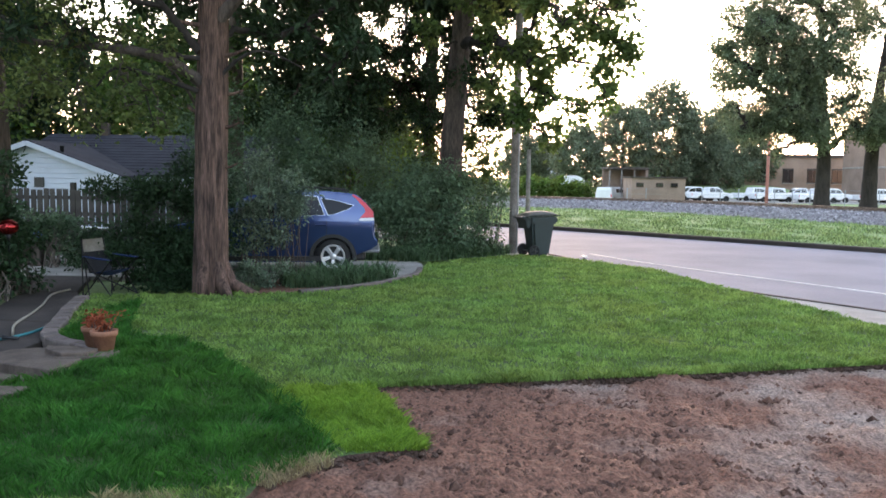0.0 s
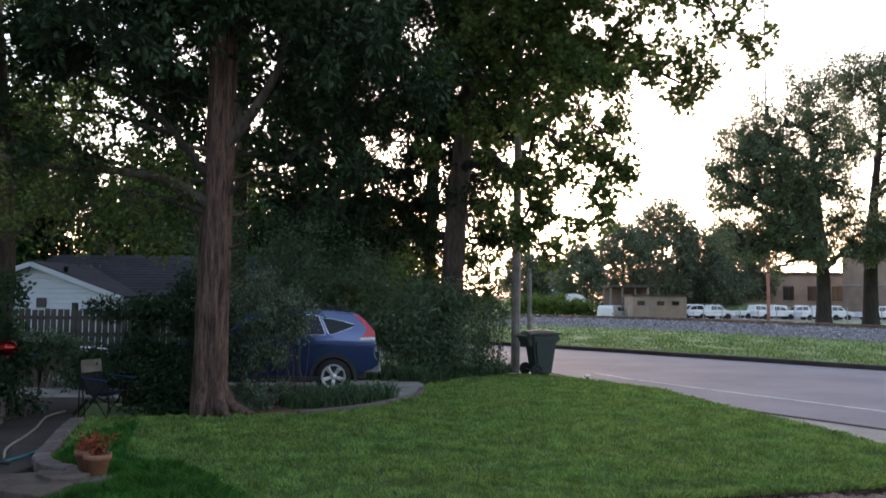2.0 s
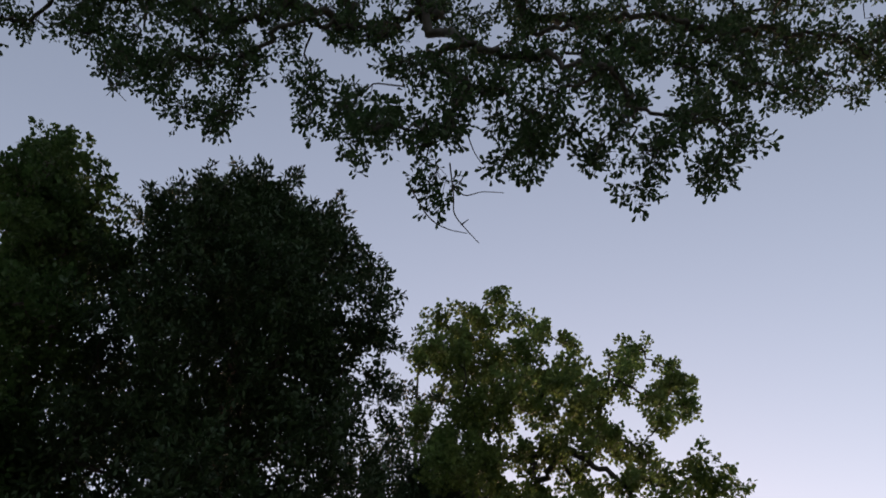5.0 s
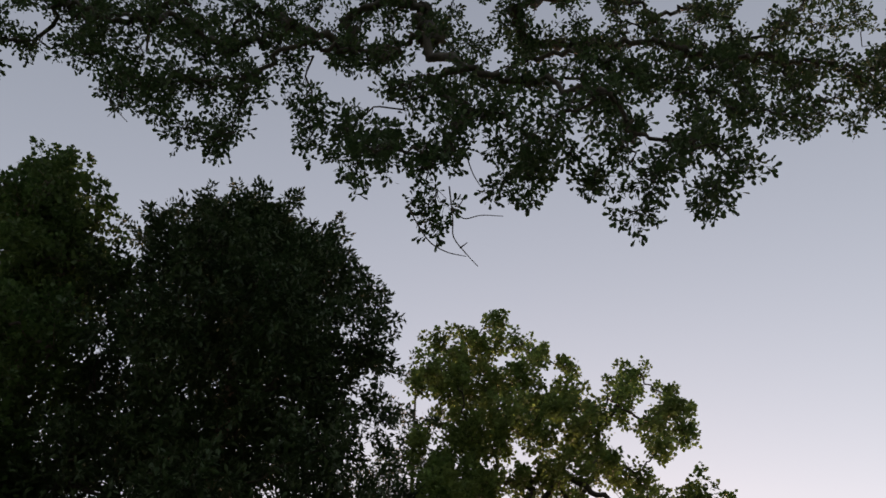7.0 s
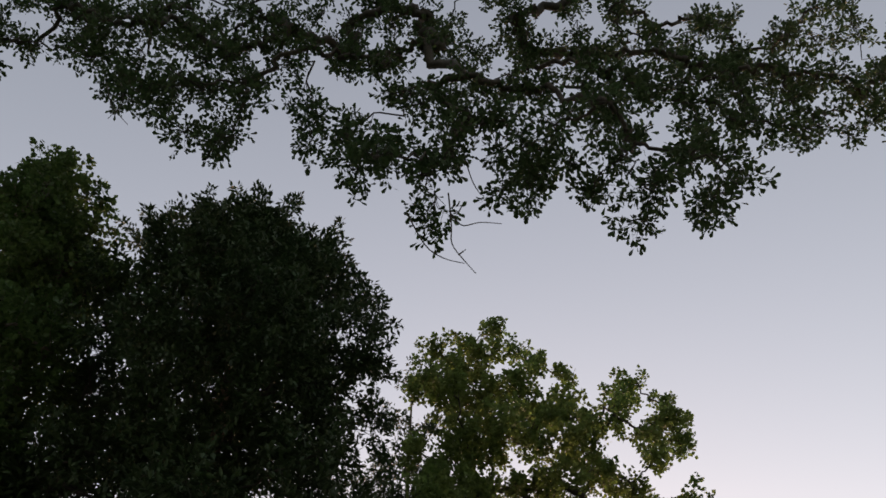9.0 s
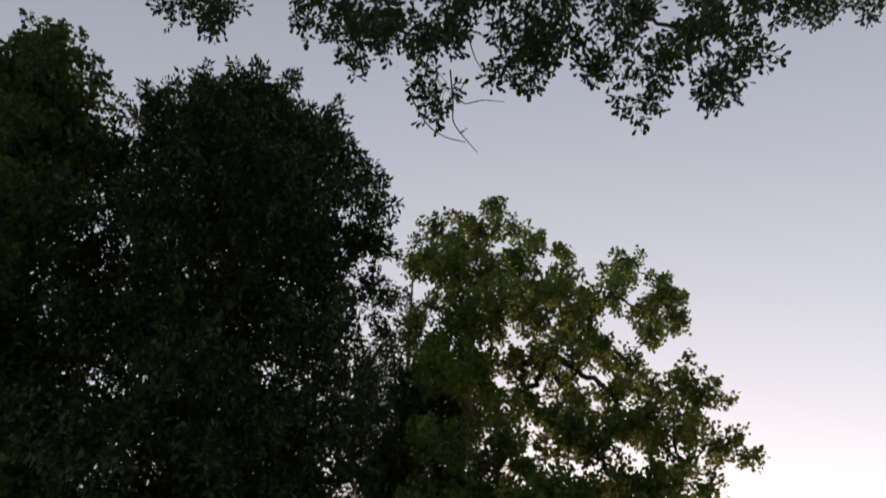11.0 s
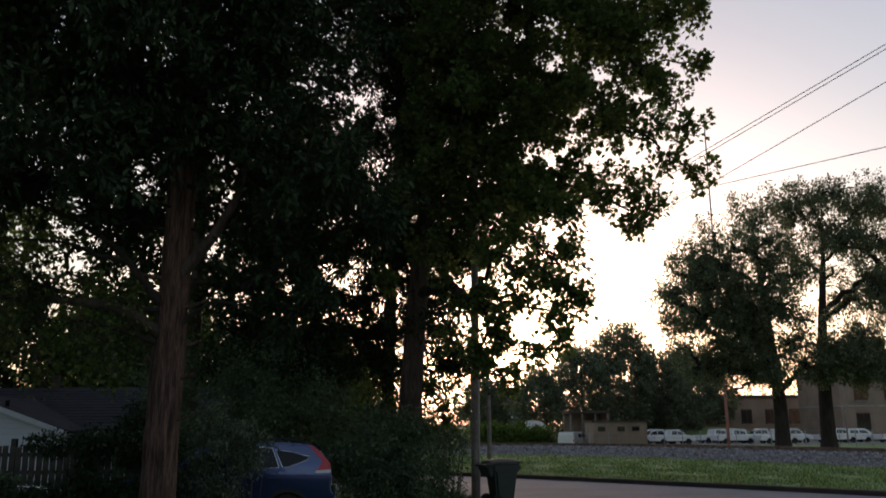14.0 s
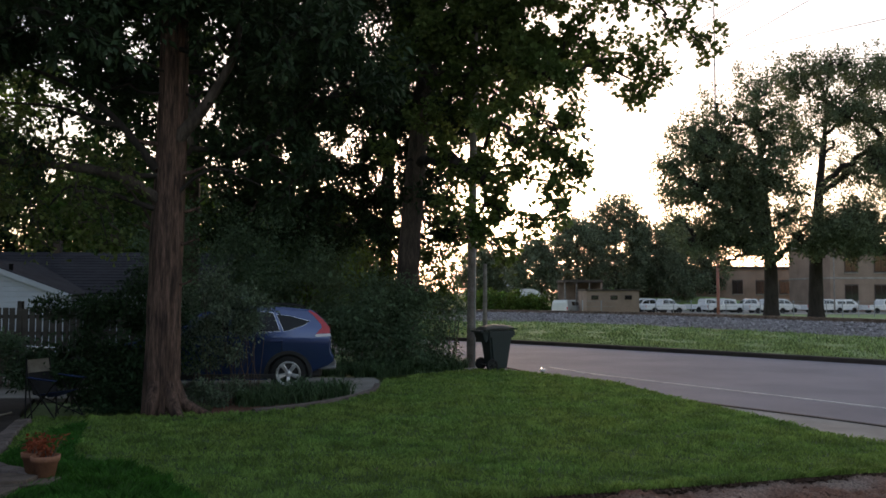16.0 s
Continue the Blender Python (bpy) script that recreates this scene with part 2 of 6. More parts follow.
def inside(poly, x, y):
    """Which points lie inside a polygon on the plan."""
    poly = np.asarray(poly)
    ok = np.zeros(len(x), bool)
    for (x0, y0), (x1, y1) in zip(poly, np.roll(poly, -1, 0)):
        cross = ((y0 > y) != (y1 > y)) & (x < (x1 - x0) * (y - y0) / (y1 - y0 + 1e-12) + x0)
        ok ^= cross
    return ok


def relief(x, y, scale, seed=0):
    """Smooth noise on the plan, about -1 to 1."""
    rng = np.random.default_rng(seed)
    total = np.zeros(np.shape(x))
    for k in range(7):
        a, p = rng.uniform(0, 2 * np.pi, 2)
        w = rng.uniform(0.6, 1.7) / scale
        total += np.sin(2 * np.pi * w * (x * np.cos(a) + y * np.sin(a)) + p)
    return total / 3.2


def leaves(name, at, out, length, width, mat, rng, droop=0.3, flat=0.5, obovate=False):
    """Folded leaf blades, each at a place of its own, pointing roughly outwards."""
    n = len(at)
    d = out + rng.normal(0, 0.7, (n, 3))
    d[:, 2] -= droop
    d /= np.linalg.norm(d, axis=1, keepdims=True) + 1e-9
    up = rng.normal(0, 1, (n, 3)) * (1 - flat)
    up[:, 2] += 1
    s = np.cross(d, up)
    s /= np.linalg.norm(s, axis=1, keepdims=True) + 1e-9
    nrm = np.cross(s, d)
    k = rng.uniform(0.65, 1.3, (n, 1))
    L, W = length * k, width * k
    if obovate:
        v = np.stack([at, at + 0.45 * L * d + 0.3 * W * s, at + 0.8 * L * d + 0.5 * W * s + 0.08 * W * nrm, at + L * d, at + 0.8 * L * d - 0.5 * W * s + 0.08 * W * nrm, at + 0.45 * L * d - 0.3 * W * s], 1)
        return mesh_of(name, v.reshape(-1, 3), np.arange(6 * n).reshape(-1, 6), mat)
    v = np.stack([at, at + 0.45 * L * d + 0.5 * W * s + 0.1 * W * nrm, at + L * d, at + 0.45 * L * d - 0.5 * W * s + 0.1 * W * nrm], 1).reshape(-1, 3)
    return mesh_of(name, v, np.arange(4 * n).reshape(-1, 4), mat)


def clumps(lobes, per_m2, spread, each, rng, hollow=0.45, squash=0.75, thin=0.55):
    """Twig ends and leaf places in a crown of lobes (x, y, z, r)."""
    twigs, spots, outs = [], [], []
    for x, y, z, r in lobes:
        n = max(3, int(per_m2 * r * r))
        d = rng.normal(0, 1, (n, 3))
        d /= np.linalg.norm(d, axis=1, keepdims=True)
        rad = r * (hollow + (1 - hollow) * rng.random((n, 1)) ** 0.6)
        mass = d * rad * [1, 1, squash]
        m = min(n, max(4, n // 7))
        c = mass[rng.integers(0, m, n)] + rng.normal(0, 0.2 * r, (n, 3)) * [1, 1, 0.6] + [x, y, z]
        twigs.append((np.array([x, y, z]), c))
        sp = spread * rng.uniform(0.6, 1.4, (n, 1, 1))
        off = rng.normal(0, 1, (n, each, 3)).clip(-1.45, 1.45) * sp * [1, 1, thin]
        spots.append((c[:, None] + off).reshape(-1, 3))
        o = 0.6 * d[:, None] + off / sp * 0.8
        outs.append(o.reshape(-1, 3))
    return twigs, np.concatenate(spots), np.concatenate(outs)



def shoots(lobes, per_m2, length, tight, each, rng, hollow=0.2, squash=0.8, lift=0.5):
    """Leafy shoots in a crown of lobes (x, y, z, r): each a short line packed with leaves, with gaps between the shoots."""
    bases, tips, spots, outs, owner = [], [], [], [], []
    for k, (x, y, z, r) in enumerate(lobes):
        n = max(4, int(per_m2 * r * r + 1.5))
        d = rng.normal(0, 1, (n, 3))
        d /= np.linalg.norm(d, axis=1, keepdims=True)
        rad = r * (hollow + (1 - hollow) * rng.random((n, 1)) ** 0.55)
        mid = np.array([x, y, z]) + d * rad * [1, 1, squash]
        a = 0.8 * d + rng.normal(0, 0.35, (n, 3)) + [0, 0, lift]
        a /= np.linalg.norm(a, axis=1, keepdims=True)
        L = length * rng.uniform(0.55, 1.4, (n, 1))
        u = rng.random((n, each, 1)) ** 0.85
        off = rng.normal(0, 1, (n, each, 3)).clip(-1.6, 1.6)
        p = mid[:, None] + a[:, None] * L[:, None] * (u - 0.5) + off * tight * (1.15 - 0.65 * u) * rng.uniform(0.7, 1.3, (n, 1, 1))
        bases.append(mid - 0.5 * a * L), tips.append(mid + 0.5 * a * L), spots.append(p.reshape(-1, 3))
        outs.append((0.5 * a[:, None] + 0.7 * off).reshape(-1, 3)), owner.append(np.full(n, k))
    return np.concatenate(bases), np.concatenate(tips), np.concatenate(spots), np.concatenate(outs), np.concatenate(owner)


def sag(p, q, n=8, lift=0.0, wob=0.0, rng=None):
    t = np.linspace(0, 1, n)[:, None]
    line = np.asarray(p, float) * (1 - t) + np.asarray(q, float) * t
    line[:, 2] += lift * 4 * (t * (1 - t))[:, 0]
    if rng is not None and wob:
        line[1:-1] += rng.normal(0, wob, (n - 2, 3))
    return line


def tree(name, label, stem, stem_r, lobes, bark, leafmat, seed, per_m2=14, length=0.6, tight=0.12, each=40, size=(0.14, 0.11), hollow=0.2, limb_r=0.02,
         droop=0.3, flare=1.5, category="tree", twig=2, limb_low=0.25, sides=14, squash=0.8, lift=0.5, group="", ridge=0.12, twig_r=0.012, rise=0.35, bend=0.06, shade_limb_bark=None, obovate=True, taper=0.82):
    """A tree: tapered trunk, limbs that fork from lobe to lobe of the crown, twigs, and leaves packed along shoots."""
    rng = np.random.default_rng(seed)
    stem = np.asarray(stem, float)
    base = stem[0].copy()
    root = thing(name, base, label, category, group)
    line = even(curve_through(stem, 12), 0.35)
    t = np.linspace(0, 1, len(line))
    rad = stem_r * (1 - taper * t ** 1.1) * (1 + (flare - 1) * np.exp(-((line[:, 2] - base[2]) / 0.35)))
    part("trunk", tubes("trunk", [(line - base, rad)], bark, sides, ridge, seed), None, root)
    low = int(limb_low * (len(line) - 1))
    c = np.array(lobes, float)[:, :3]
    gap = np.linalg.norm(c[:, None] - line[None, low:], axis=2)
    flat = np.linalg.norm(c[:, None, :2] - line[None, low:, :2], axis=2)
    cost = gap + 0.8 * np.abs(c[:, None, 2] - rise * flat - line[None, low:, 2])
    foot = low + cost.argmin(1)
    reach = np.linalg.norm(c - line[foot], axis=1)
    order = np.argsort(reach)
    parent, load = np.full(len(c), -1), np.ones(len(c))
    for n, i in enumerate(order):
        done = order[:n]
        if n:
            step = np.linalg.norm(c[done] - c[i], axis=1)
            best = (step + 0.25 * reach[done]).argmin()
            if step[best] + 0.25 * reach[done][best] < 0.75 * reach[i]:
                parent[i] = done[best]
    for i in order[::-1]:
        if parent[i] >= 0:
            load[parent[i]] += load[i]
    limbs = {}
    for i in order:
        p = line[foot[i]] if parent[i] < 0 else c[parent[i]]
        r0 = min(limb_r * math.sqrt(load[i]) * 1.25, 0.7 * rad[foot[i]])
        limb = sag(p, c[i], 9, 0.07 * np.linalg.norm(p - c[i]) * rng.uniform(-0.5, 1), bend, rng)
        limbs[i] = limb
        part("limb", tubes("limb", [(limb - base, np.linspace(r0, min(0.9 * r0, limb_r * math.sqrt(max(1.0, load[i] - 1))), 9))], shade_limb_bark or bark, 7, 0.1, seed), None, root)
    b, e, at, out, owner = shoots(lobes, per_m2, length, tight, each, rng, hollow, squash, lift)
    if twig:
        lines = []
        for p, q, k in list(zip(b, e, owner))[::twig]:
            f = limbs[k][rng.integers(5, 9)]
            lines.append((np.array([f, 0.5 * (f + p) + rng.normal(0, 0.05, 3), p, q]) - base, np.array([1.0, 0.8, 0.6, 0.25]) * twig_r))
        tagged(part("twig_work", tubes("twig_work", lines, shade_limb_bark or bark, 4), None, root), kind="stuff")
    part("crown", leaves("crown", at - base, out, *size, leafmat, rng, droop, obovate=obovate), None, root)
    return root


def bush(name, label, lobes, leafmat, stems_mat, seed, per_m2=14, spread=0.16, each=24, size=(0.08, 0.045), hollow=0.5, category="shrub", stems=10, droop=0.1, group="", z0=0.0, stem_r=0.016):
    """A shrub: thin stems from the ground and a crown of small leaves."""
    rng = np.random.default_rng(seed)
    l = np.array(lobes, float)
    base = np.array([l[:, 0].mean(), l[:, 1].mean(), z0])
    root = thing(name, base, label, category, group)
    twigs, at, out = clumps(lobes, per_m2, spread, each, rng, hollow, 0.9, 0.8)
    at[:, 2] = np.maximum(at[:, 2], z0 + 0.02)
    lines = []
    for c, ends in twigs:
        for q in ends[:: max(1, len(ends) // stems)]:
            p = np.array([c[0] + rng.normal(0, 0.12), c[1] + rng.normal(0, 0.12), z0 - 0.03])
            lines.append((sag(p, q, 5, 0.1, 0.04, rng) - base, np.linspace(stem_r, 0.004, 5)))
    part("stem_work", tubes("stem_work", lines, stems_mat, 5), None, root)
    part("foliage", leaves("foliage", at - base, out, *size, leafmat, rng, droop), None, root)
    return root


# ---- the ground and the large structure ----
from mathutils.geometry import delaunay_2d_cdt


def sheet():
    """Ground to the horizon, finer towards the middle."""
    r = np.concatenate([[0.0005], np.geomspace(1, 4000, 62)])
    th = np.linspace(0, 2 * np.pi, 64, endpoint=False)
    R, T = np.meshgrid(r, th, indexing="ij")
    z = -0.13 - 0.49 * np.clip((R - 62) / 40, 0, 1)
    v = np.stack([R * np.cos(T), R * np.sin(T), z], -1).reshape(-1, 3)
    i, j = np.meshgrid(np.arange(len(r) - 1), np.arange(64), indexing="ij")
    k = (j + 1) % 64
    f = np.stack([i * 64 + j, i * 64 + k, (i + 1) * 64 + k, (i + 1) * 64 + j], -1).reshape(-1, 4)
    return mesh_of("ground", v, f, TURF_FAR, True)


setting("ground", sheet(), None, "wide flat grassy ground reaching the horizon", "ground")

NEAR = [(10.6, 6.77), (6.95, 12.77), (5.4, 15.19), (3.7, 19.25), (2.6, 22.54), (0.0, 27.57), (-5.0, 33.86), (-14, 40.63)]
FAR = [(21.0, 14.51), (12.8, 23.8), (8.95, 28.05), (4.4, 32.89), (1.8, 35.02), (-3.0, 38.7), (-10.0, 43.53), (-22, 50.3)]
setting("road", ribbon(NEAR, FAR, [(0, -0.07), (0.25, -0.05), (0.5, -0.04), (0.75, -0.05), (1, -0.07)], ASPHALT, "road", 90), None, "grey asphalt street with worn surface curving away", "road")


def offset(line, d):
    p = even(curve_through(line), 0.5)
    t = np.gradient(p, axis=0)
    t /= np.linalg.norm(t, axis=1, keepdims=True)
    return p + d * np.column_stack([t[:, 1], -t[:, 0]])


def strip(line, profile, mat, name, step=1):
    """A long piece along a line; profile: (sideways, height) pairs."""
    rows = [offset(line, s)[::step] for s, _ in profile]
    n = len(rows[0])
    v = np.concatenate([np.column_stack([r, np.full(n, z)]) for r, (_, z) in zip(rows, profile)])
    i, j = np.meshgrid(np.arange(len(profile) - 1), np.arange(n - 1), indexing="ij")
    f = np.stack([i * n + j, (i + 1) * n + j, (i + 1) * n + j + 1, i * n + j + 1], -1).reshape(-1, 4)
    return mesh_of(name, v, f, mat)


# the kerb shares the path's shade-darkened concrete
setting("kerb_far", strip(FAR, [(0.0, -0.2), (0.0, 0.05), (0.03, 0.075), (0.16, 0.08), (0.18, 0.06), (0.18, -0.2)], CONCRETE_OLD_SHADE, "kerb_far"), None, "low dark weathered concrete kerb along the street", "kerb")
LINE = [(10.2, 11.42), (8.05, 14.9), (5.0, 19.93), (4.0, 22.25)]
setting("edge_line", strip(LINE, [(-0.06, -0.06), (-0.055, -0.046), (0.055, -0.046), (0.06, -0.06)], PAINT_LINE, "edge_line"), None, "faded white painted line along the street's edge", "road marking")
setting("gutter", strip(NEAR, [(-1.6, -0.12), (-1.6, -0.045), (-0.55, -0.06), (0.0, -0.055), (0.06, -0.04), (0.08, -0.06)], CONCRETE, "gutter"), None, "pale concrete gutter between lawn and street", "gutter")

LAWN = [(-1.2, 5.13), (-0.65, 5.76), (-0.09, 5.85), (-0.64, 7.66), (1.23, 8.04), (3.0, 8.46), (4.9, 8.95), (7.5, 9.38), (7.3, 9.67), (6.1, 11.22), (5.7, 13.45), (5.1, 15.96),
        (4.7, 18.38), (3.4, 20.22), (2.4, 21.48), (1.5, 20.99), (0.4, 19.93), (-0.38, 18.67), (-0.46, 17.32), (-0.7, 16.06), (-1.44, 14.7), (-2.5, 13.83),
        (-3.1, 13.69), (-3.8, 13.64), (-5.7, 13.25), (-5.5, 12.48), (-5.0, 10.54), (-4.6, 9.58), (-3.9, 9.09), (-3.7, 7.93), (-4.6, 7.16), (-4.9, 5.13), (-4.4, 3.87), (-1.2, 4.06)]


def height(x, y):
    """Gentle roll of the lawn."""
    return 0.02 * relief(x, y, 5.0, 3) + 0.012 * relief(x, y, 1.1, 5)


def filled(poly, z, skirt, name, step=0.16):
    """A turf sheet over a polygon, with a ragged cut edge of soil."""
    poly = even(np.vstack([poly, poly[:1]]), step)[:-1]
    n = len(poly)
    g = np.random.default_rng(6)
    rag = g.normal(0, 0.03, (n, 2))
    poly = poly + 0.5 * (rag + np.roll(rag, 1, 0))
    flat = [Vector((x, y)) for x, y in poly]
    out = delaunay_2d_cdt(flat, [], [list(range(n))], 1, 1e-4)
    bm = bmesh.new()
    top = [bm.verts.new((v.x, v.y, z)) for v in out[0]]
    for f in out[2]:
        bm.faces.new([top[i] for i in f])
    rim = [bm.verts.new((x, y, z)) for x, y in poly]
    low = [bm.verts.new((x + a, y + b, z - skirt)) for (x, y), (a, b) in zip(poly, g.normal(0, 0.015, (n, 2)))]
    for i in range(n):
        j = (i + 1) % n
        bm.faces.new((rim[i], rim[j], low[j], low[i])).material_index = 1
    return bm


lawn = setting("lawn", filled(LAWN, -0.02, 0.12, "lawn"), TURF, "mown green front lawn with joined patches of sod", "lawn")
lawn.data.materials.append(SOIL_CUT)
SOD = [(-1.66, 7.41), (-0.64, 7.66), (-0.09, 5.85), (-0.66, 5.76), (-1.2, 6.68)]
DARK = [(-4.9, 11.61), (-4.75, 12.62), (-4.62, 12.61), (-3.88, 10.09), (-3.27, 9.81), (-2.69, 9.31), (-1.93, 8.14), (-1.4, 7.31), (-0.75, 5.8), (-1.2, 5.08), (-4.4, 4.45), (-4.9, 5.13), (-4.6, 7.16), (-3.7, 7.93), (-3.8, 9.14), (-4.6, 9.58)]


def grass(name, poly, count, tall, wide, mat, label, seed, bias=1.0, hole=None, z0=-0.02):
    """Blades of grass, thickest where the lawn lies near the path."""
    rng = np.random.default_rng(seed)
    p = np.asarray(poly)
    lo, hi = p.min(0), p.max(0)
    xs, ys = [], []
    while sum(map(len, xs)) < count:
        x, y = rng.uniform(lo[0], hi[0], 200000), rng.uniform(lo[1], hi[1], 200000)
        ok = inside(poly, x, y) & (rng.random(len(x)) < (6.0 / np.maximum(y, 4.0)) ** bias)
        for h in hole or []:
            ok &= ~inside(h, x, y)
        xs.append(x[ok]), ys.append(y[ok])
    x, y = np.concatenate(xs)[:count], np.concatenate(ys)[:count]
    tuft = 0.75 + 0.35 * relief(x, y, 0.35, seed) + 0.25 * relief(x, y, 1.2, seed + 1)
    h = tall * np.clip(tuft, 0.35, 1.5) * rng.uniform(0.6, 1.25, count)
    w = wide * np.clip(y / 8.0, 0.7, 2.2)
    a, l = rng.uniform(0, 2 * np.pi, count), rng.normal(0, 0.55, (count, 2)) + 0.5 * np.column_stack([relief(x, y, 0.7, seed + 2), relief(x, y, 0.7, seed + 3)])
    b = np.column_stack([x, y, np.full(count, z0)])
    s = np.column_stack([np.cos(a), np.sin(a), np.zeros(count)]) * (w / 2)[:, None]
    tip = b + np.column_stack([l[:, 0] * h, l[:, 1] * h, h])
    mid = b + np.column_stack([0.35 * l[:, 0] * h, 0.35 * l[:, 1] * h, 0.6 * h])
    v = np.stack([b - s, b + s, mid + 0.8 * s, tip, mid - 0.8 * s], 1).reshape(-1, 3)
    f = np.arange(5 * count).reshape(-1, 5)
    return tagged(new(name, mesh_of(name, v, f, mat)), label, "grass", kind="stuff")


grass("lawn_grass", LAWN, 112000, 0.055, 0.0115, GRASS, "short mid-green mown lawn grass with uneven tufts", 11, 1.2, [SOD, DARK])
grass("long_grass", DARK, 46000, 0.095, 0.009, GRASS_DARK, "longer deep-green grass beside the paved path, shade mixed into its colour", 12, 0.8)
grass("sod_grass", SOD, 14000, 0.07, 0.008, GRASS_SOD, "yellow-green square of newly laid sod", 13, 0.5)

rim = np.array(LAWN[3:8])
fringe = np.vstack([rim + [0, 0.05], rim[::-1] - [0, 0.05]])
grass("fringe_grass", fringe, 5000, 0.085, 0.009, GRASS, "long grass blades hanging over the cut turf edge", 19, 0.5)
GRASS_DRY = leaf_material("dry_grass_blades", (0.33, 0.28, 0.15), 0.02, 0.4, 0.3)
grass("dry_grass", [(-1.3, 5.22), (-1.08, 5.06), (-0.72, 5.5), (-0.86, 5.66)], 800, 0.075, 0.007, GRASS_DRY, "straw-coloured ragged grass at the edge of the sod", 20, 0.3)
grass("dry_grass", [(-2.1, 4.9), (-1.6, 4.92), (-1.5, 4.78), (-2.0, 4.74)], 500, 0.06, 0.007, GRASS_DRY, "straw-coloured thatch in the lawn", 21, 0.3)


def dirt():
    """Trodden bare earth with lumps and hollows."""
    n, m = 300, 270
    x, y = np.meshgrid(np.linspace(-3.2, 8.71, n), np.linspace(-2.4, 9.58, m), indexing="ij")
    z = -0.072 + 0.016 * relief(x, y, 1.4, 21) + 0.014 * relief(x, y, 0.45, 22) + 0.018 * relief(x, y, 0.13, 23)
    z += 0.02 * np.random.default_rng(5).random(z.shape)
    v = np.stack([x, y, z], -1).reshape(-1, 3)
    i, j = np.meshgrid(np.arange(n - 1), np.arange(m - 1), indexing="ij")
    f = np.stack([i * m + j, (i + 1) * m + j, (i + 1) * m + j + 1, i * m + j + 1], -1).reshape(-1, 4)
    return mesh_of("bare_earth", v, f, EARTH, True)


setting("bare_earth", dirt(), None, "bare reddish-brown earth where turf was lifted", "soil")


# ---- trees and shrubs ----
BARK_CEDAR = material("cedar_bark", (0.15, 0.09, 0.069), (0.03, 0.0175, 0.0135), 16.0, 60.0, 0.95, 1.0, spread=0.5, stretch=0.11, mixing=(0.32, 0.62))
BARK_DARK = material("dark_bark", (0.10, 0.078, 0.065), (0.045, 0.034, 0.029), 7.0, 34.0, 0.95, 0.9, spread=0.35, stretch=0.2)
BARK_GREY = material("grey_bark", (0.17, 0.145, 0.125), (0.09, 0.075, 0.065), 3.0, 26.0, 0.95, 0.8, spread=0.3)
LEAF_GUM = leaf_material("sweetgum_leaves", (0.095, 0.138, 0.04), 0.02, 0.4, 0.5)
LEAF_CEDAR = leaf_material("cedar_sprays", (0.028, 0.05, 0.022), 0.015, 0.4, 0.15)
LEAF_LEFT = leaf_material("maple_leaves", (0.046, 0.08, 0.025), 0.02, 0.4, 0.4)
LEAF_OAK = leaf_material("oak_leaves", (0.036, 0.064, 0.026), 0.012, 0.4, 0.35)
# both leaf greens are paled and greyed to carry the haze of distance
LEAF_FIELD_HAZE = leaf_material("hazed_field_oak_leaves", (0.138, 0.17, 0.098), 0.02, 0.4, 0.45)
LEAF_FAR_HAZE = leaf_material("hazed_far_leaves", (0.145, 0.175, 0.112), 0.02, 0.4, 0.45)
LEAF_WOOD = leaf_material("wood_edge_leaves", (0.10, 0.16, 0.03), 0.03, 0.45, 0.45)
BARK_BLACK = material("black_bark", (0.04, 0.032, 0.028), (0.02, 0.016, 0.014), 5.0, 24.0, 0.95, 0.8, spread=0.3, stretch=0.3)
LEAF_SILVER = leaf_material("grey_green_leaves", (0.14, 0.19, 0.125), 0.015, 0.5, 0.3, 0.5)
CANE = material("brown_canes", (0.095, 0.068, 0.055), (0.055, 0.038, 0.03), 9.0, 60.0, 0.9, 0.3)
LEAF_SHRUB = leaf_material("shrub_leaves", (0.095, 0.148, 0.082), 0.015, 0.4, 0.3)
LEAF_YEW = leaf_material("yew_leaves", (0.03, 0.06, 0.025), 0.012, 0.4, 0.2)
LEAF_IVY = leaf_material("ground_cover_leaves", (0.075, 0.13, 0.06), 0.012, 0.6, 0.3, 0.5)

rng = np.random.default_rng(7)
cedar = []
for k in range(165):
    z = 5.5 + 16.2 * (k + 0.5) / 165
    half = 3.3 if z < 17.0 else 0.5 + 3.0 * (23.6 - z) / 6.6
    ang, d = 2.39996 * k + rng.uniform(-0.3, 0.3), half * math.sqrt(rng.uniform(0.05, 1.0))
    cedar.append((-4.2 + d * math.cos(ang), 13.9 + 0.9 * d * math.sin(ang), z, rng.uniform(0.8, 1.3)))
cedar += [(-7.0, 13.5, 22.5, 0.45), (-5.9, 13.5, 22.6, 0.5), (-5.3, 13.6, 21.6, 0.6), (-4.4, 13.5, 23.0, 0.55), (-4.0, 13.6, 21.9, 0.6), (-2.8, 13.5, 21.1, 0.55), (-2.1, 13.5, 20.6, 0.45), (-1.3, 13.5, 19.9, 0.35), (-0.8, 13.5, 18.9, 0.38), (-1.1, 13.5, 18.1, 0.4), (-0.8, 13.5, 16.5, 0.55), (-1.5, 13.5, 15.7, 0.5), (-7.3, 13.5, 21.4, 0.5)]
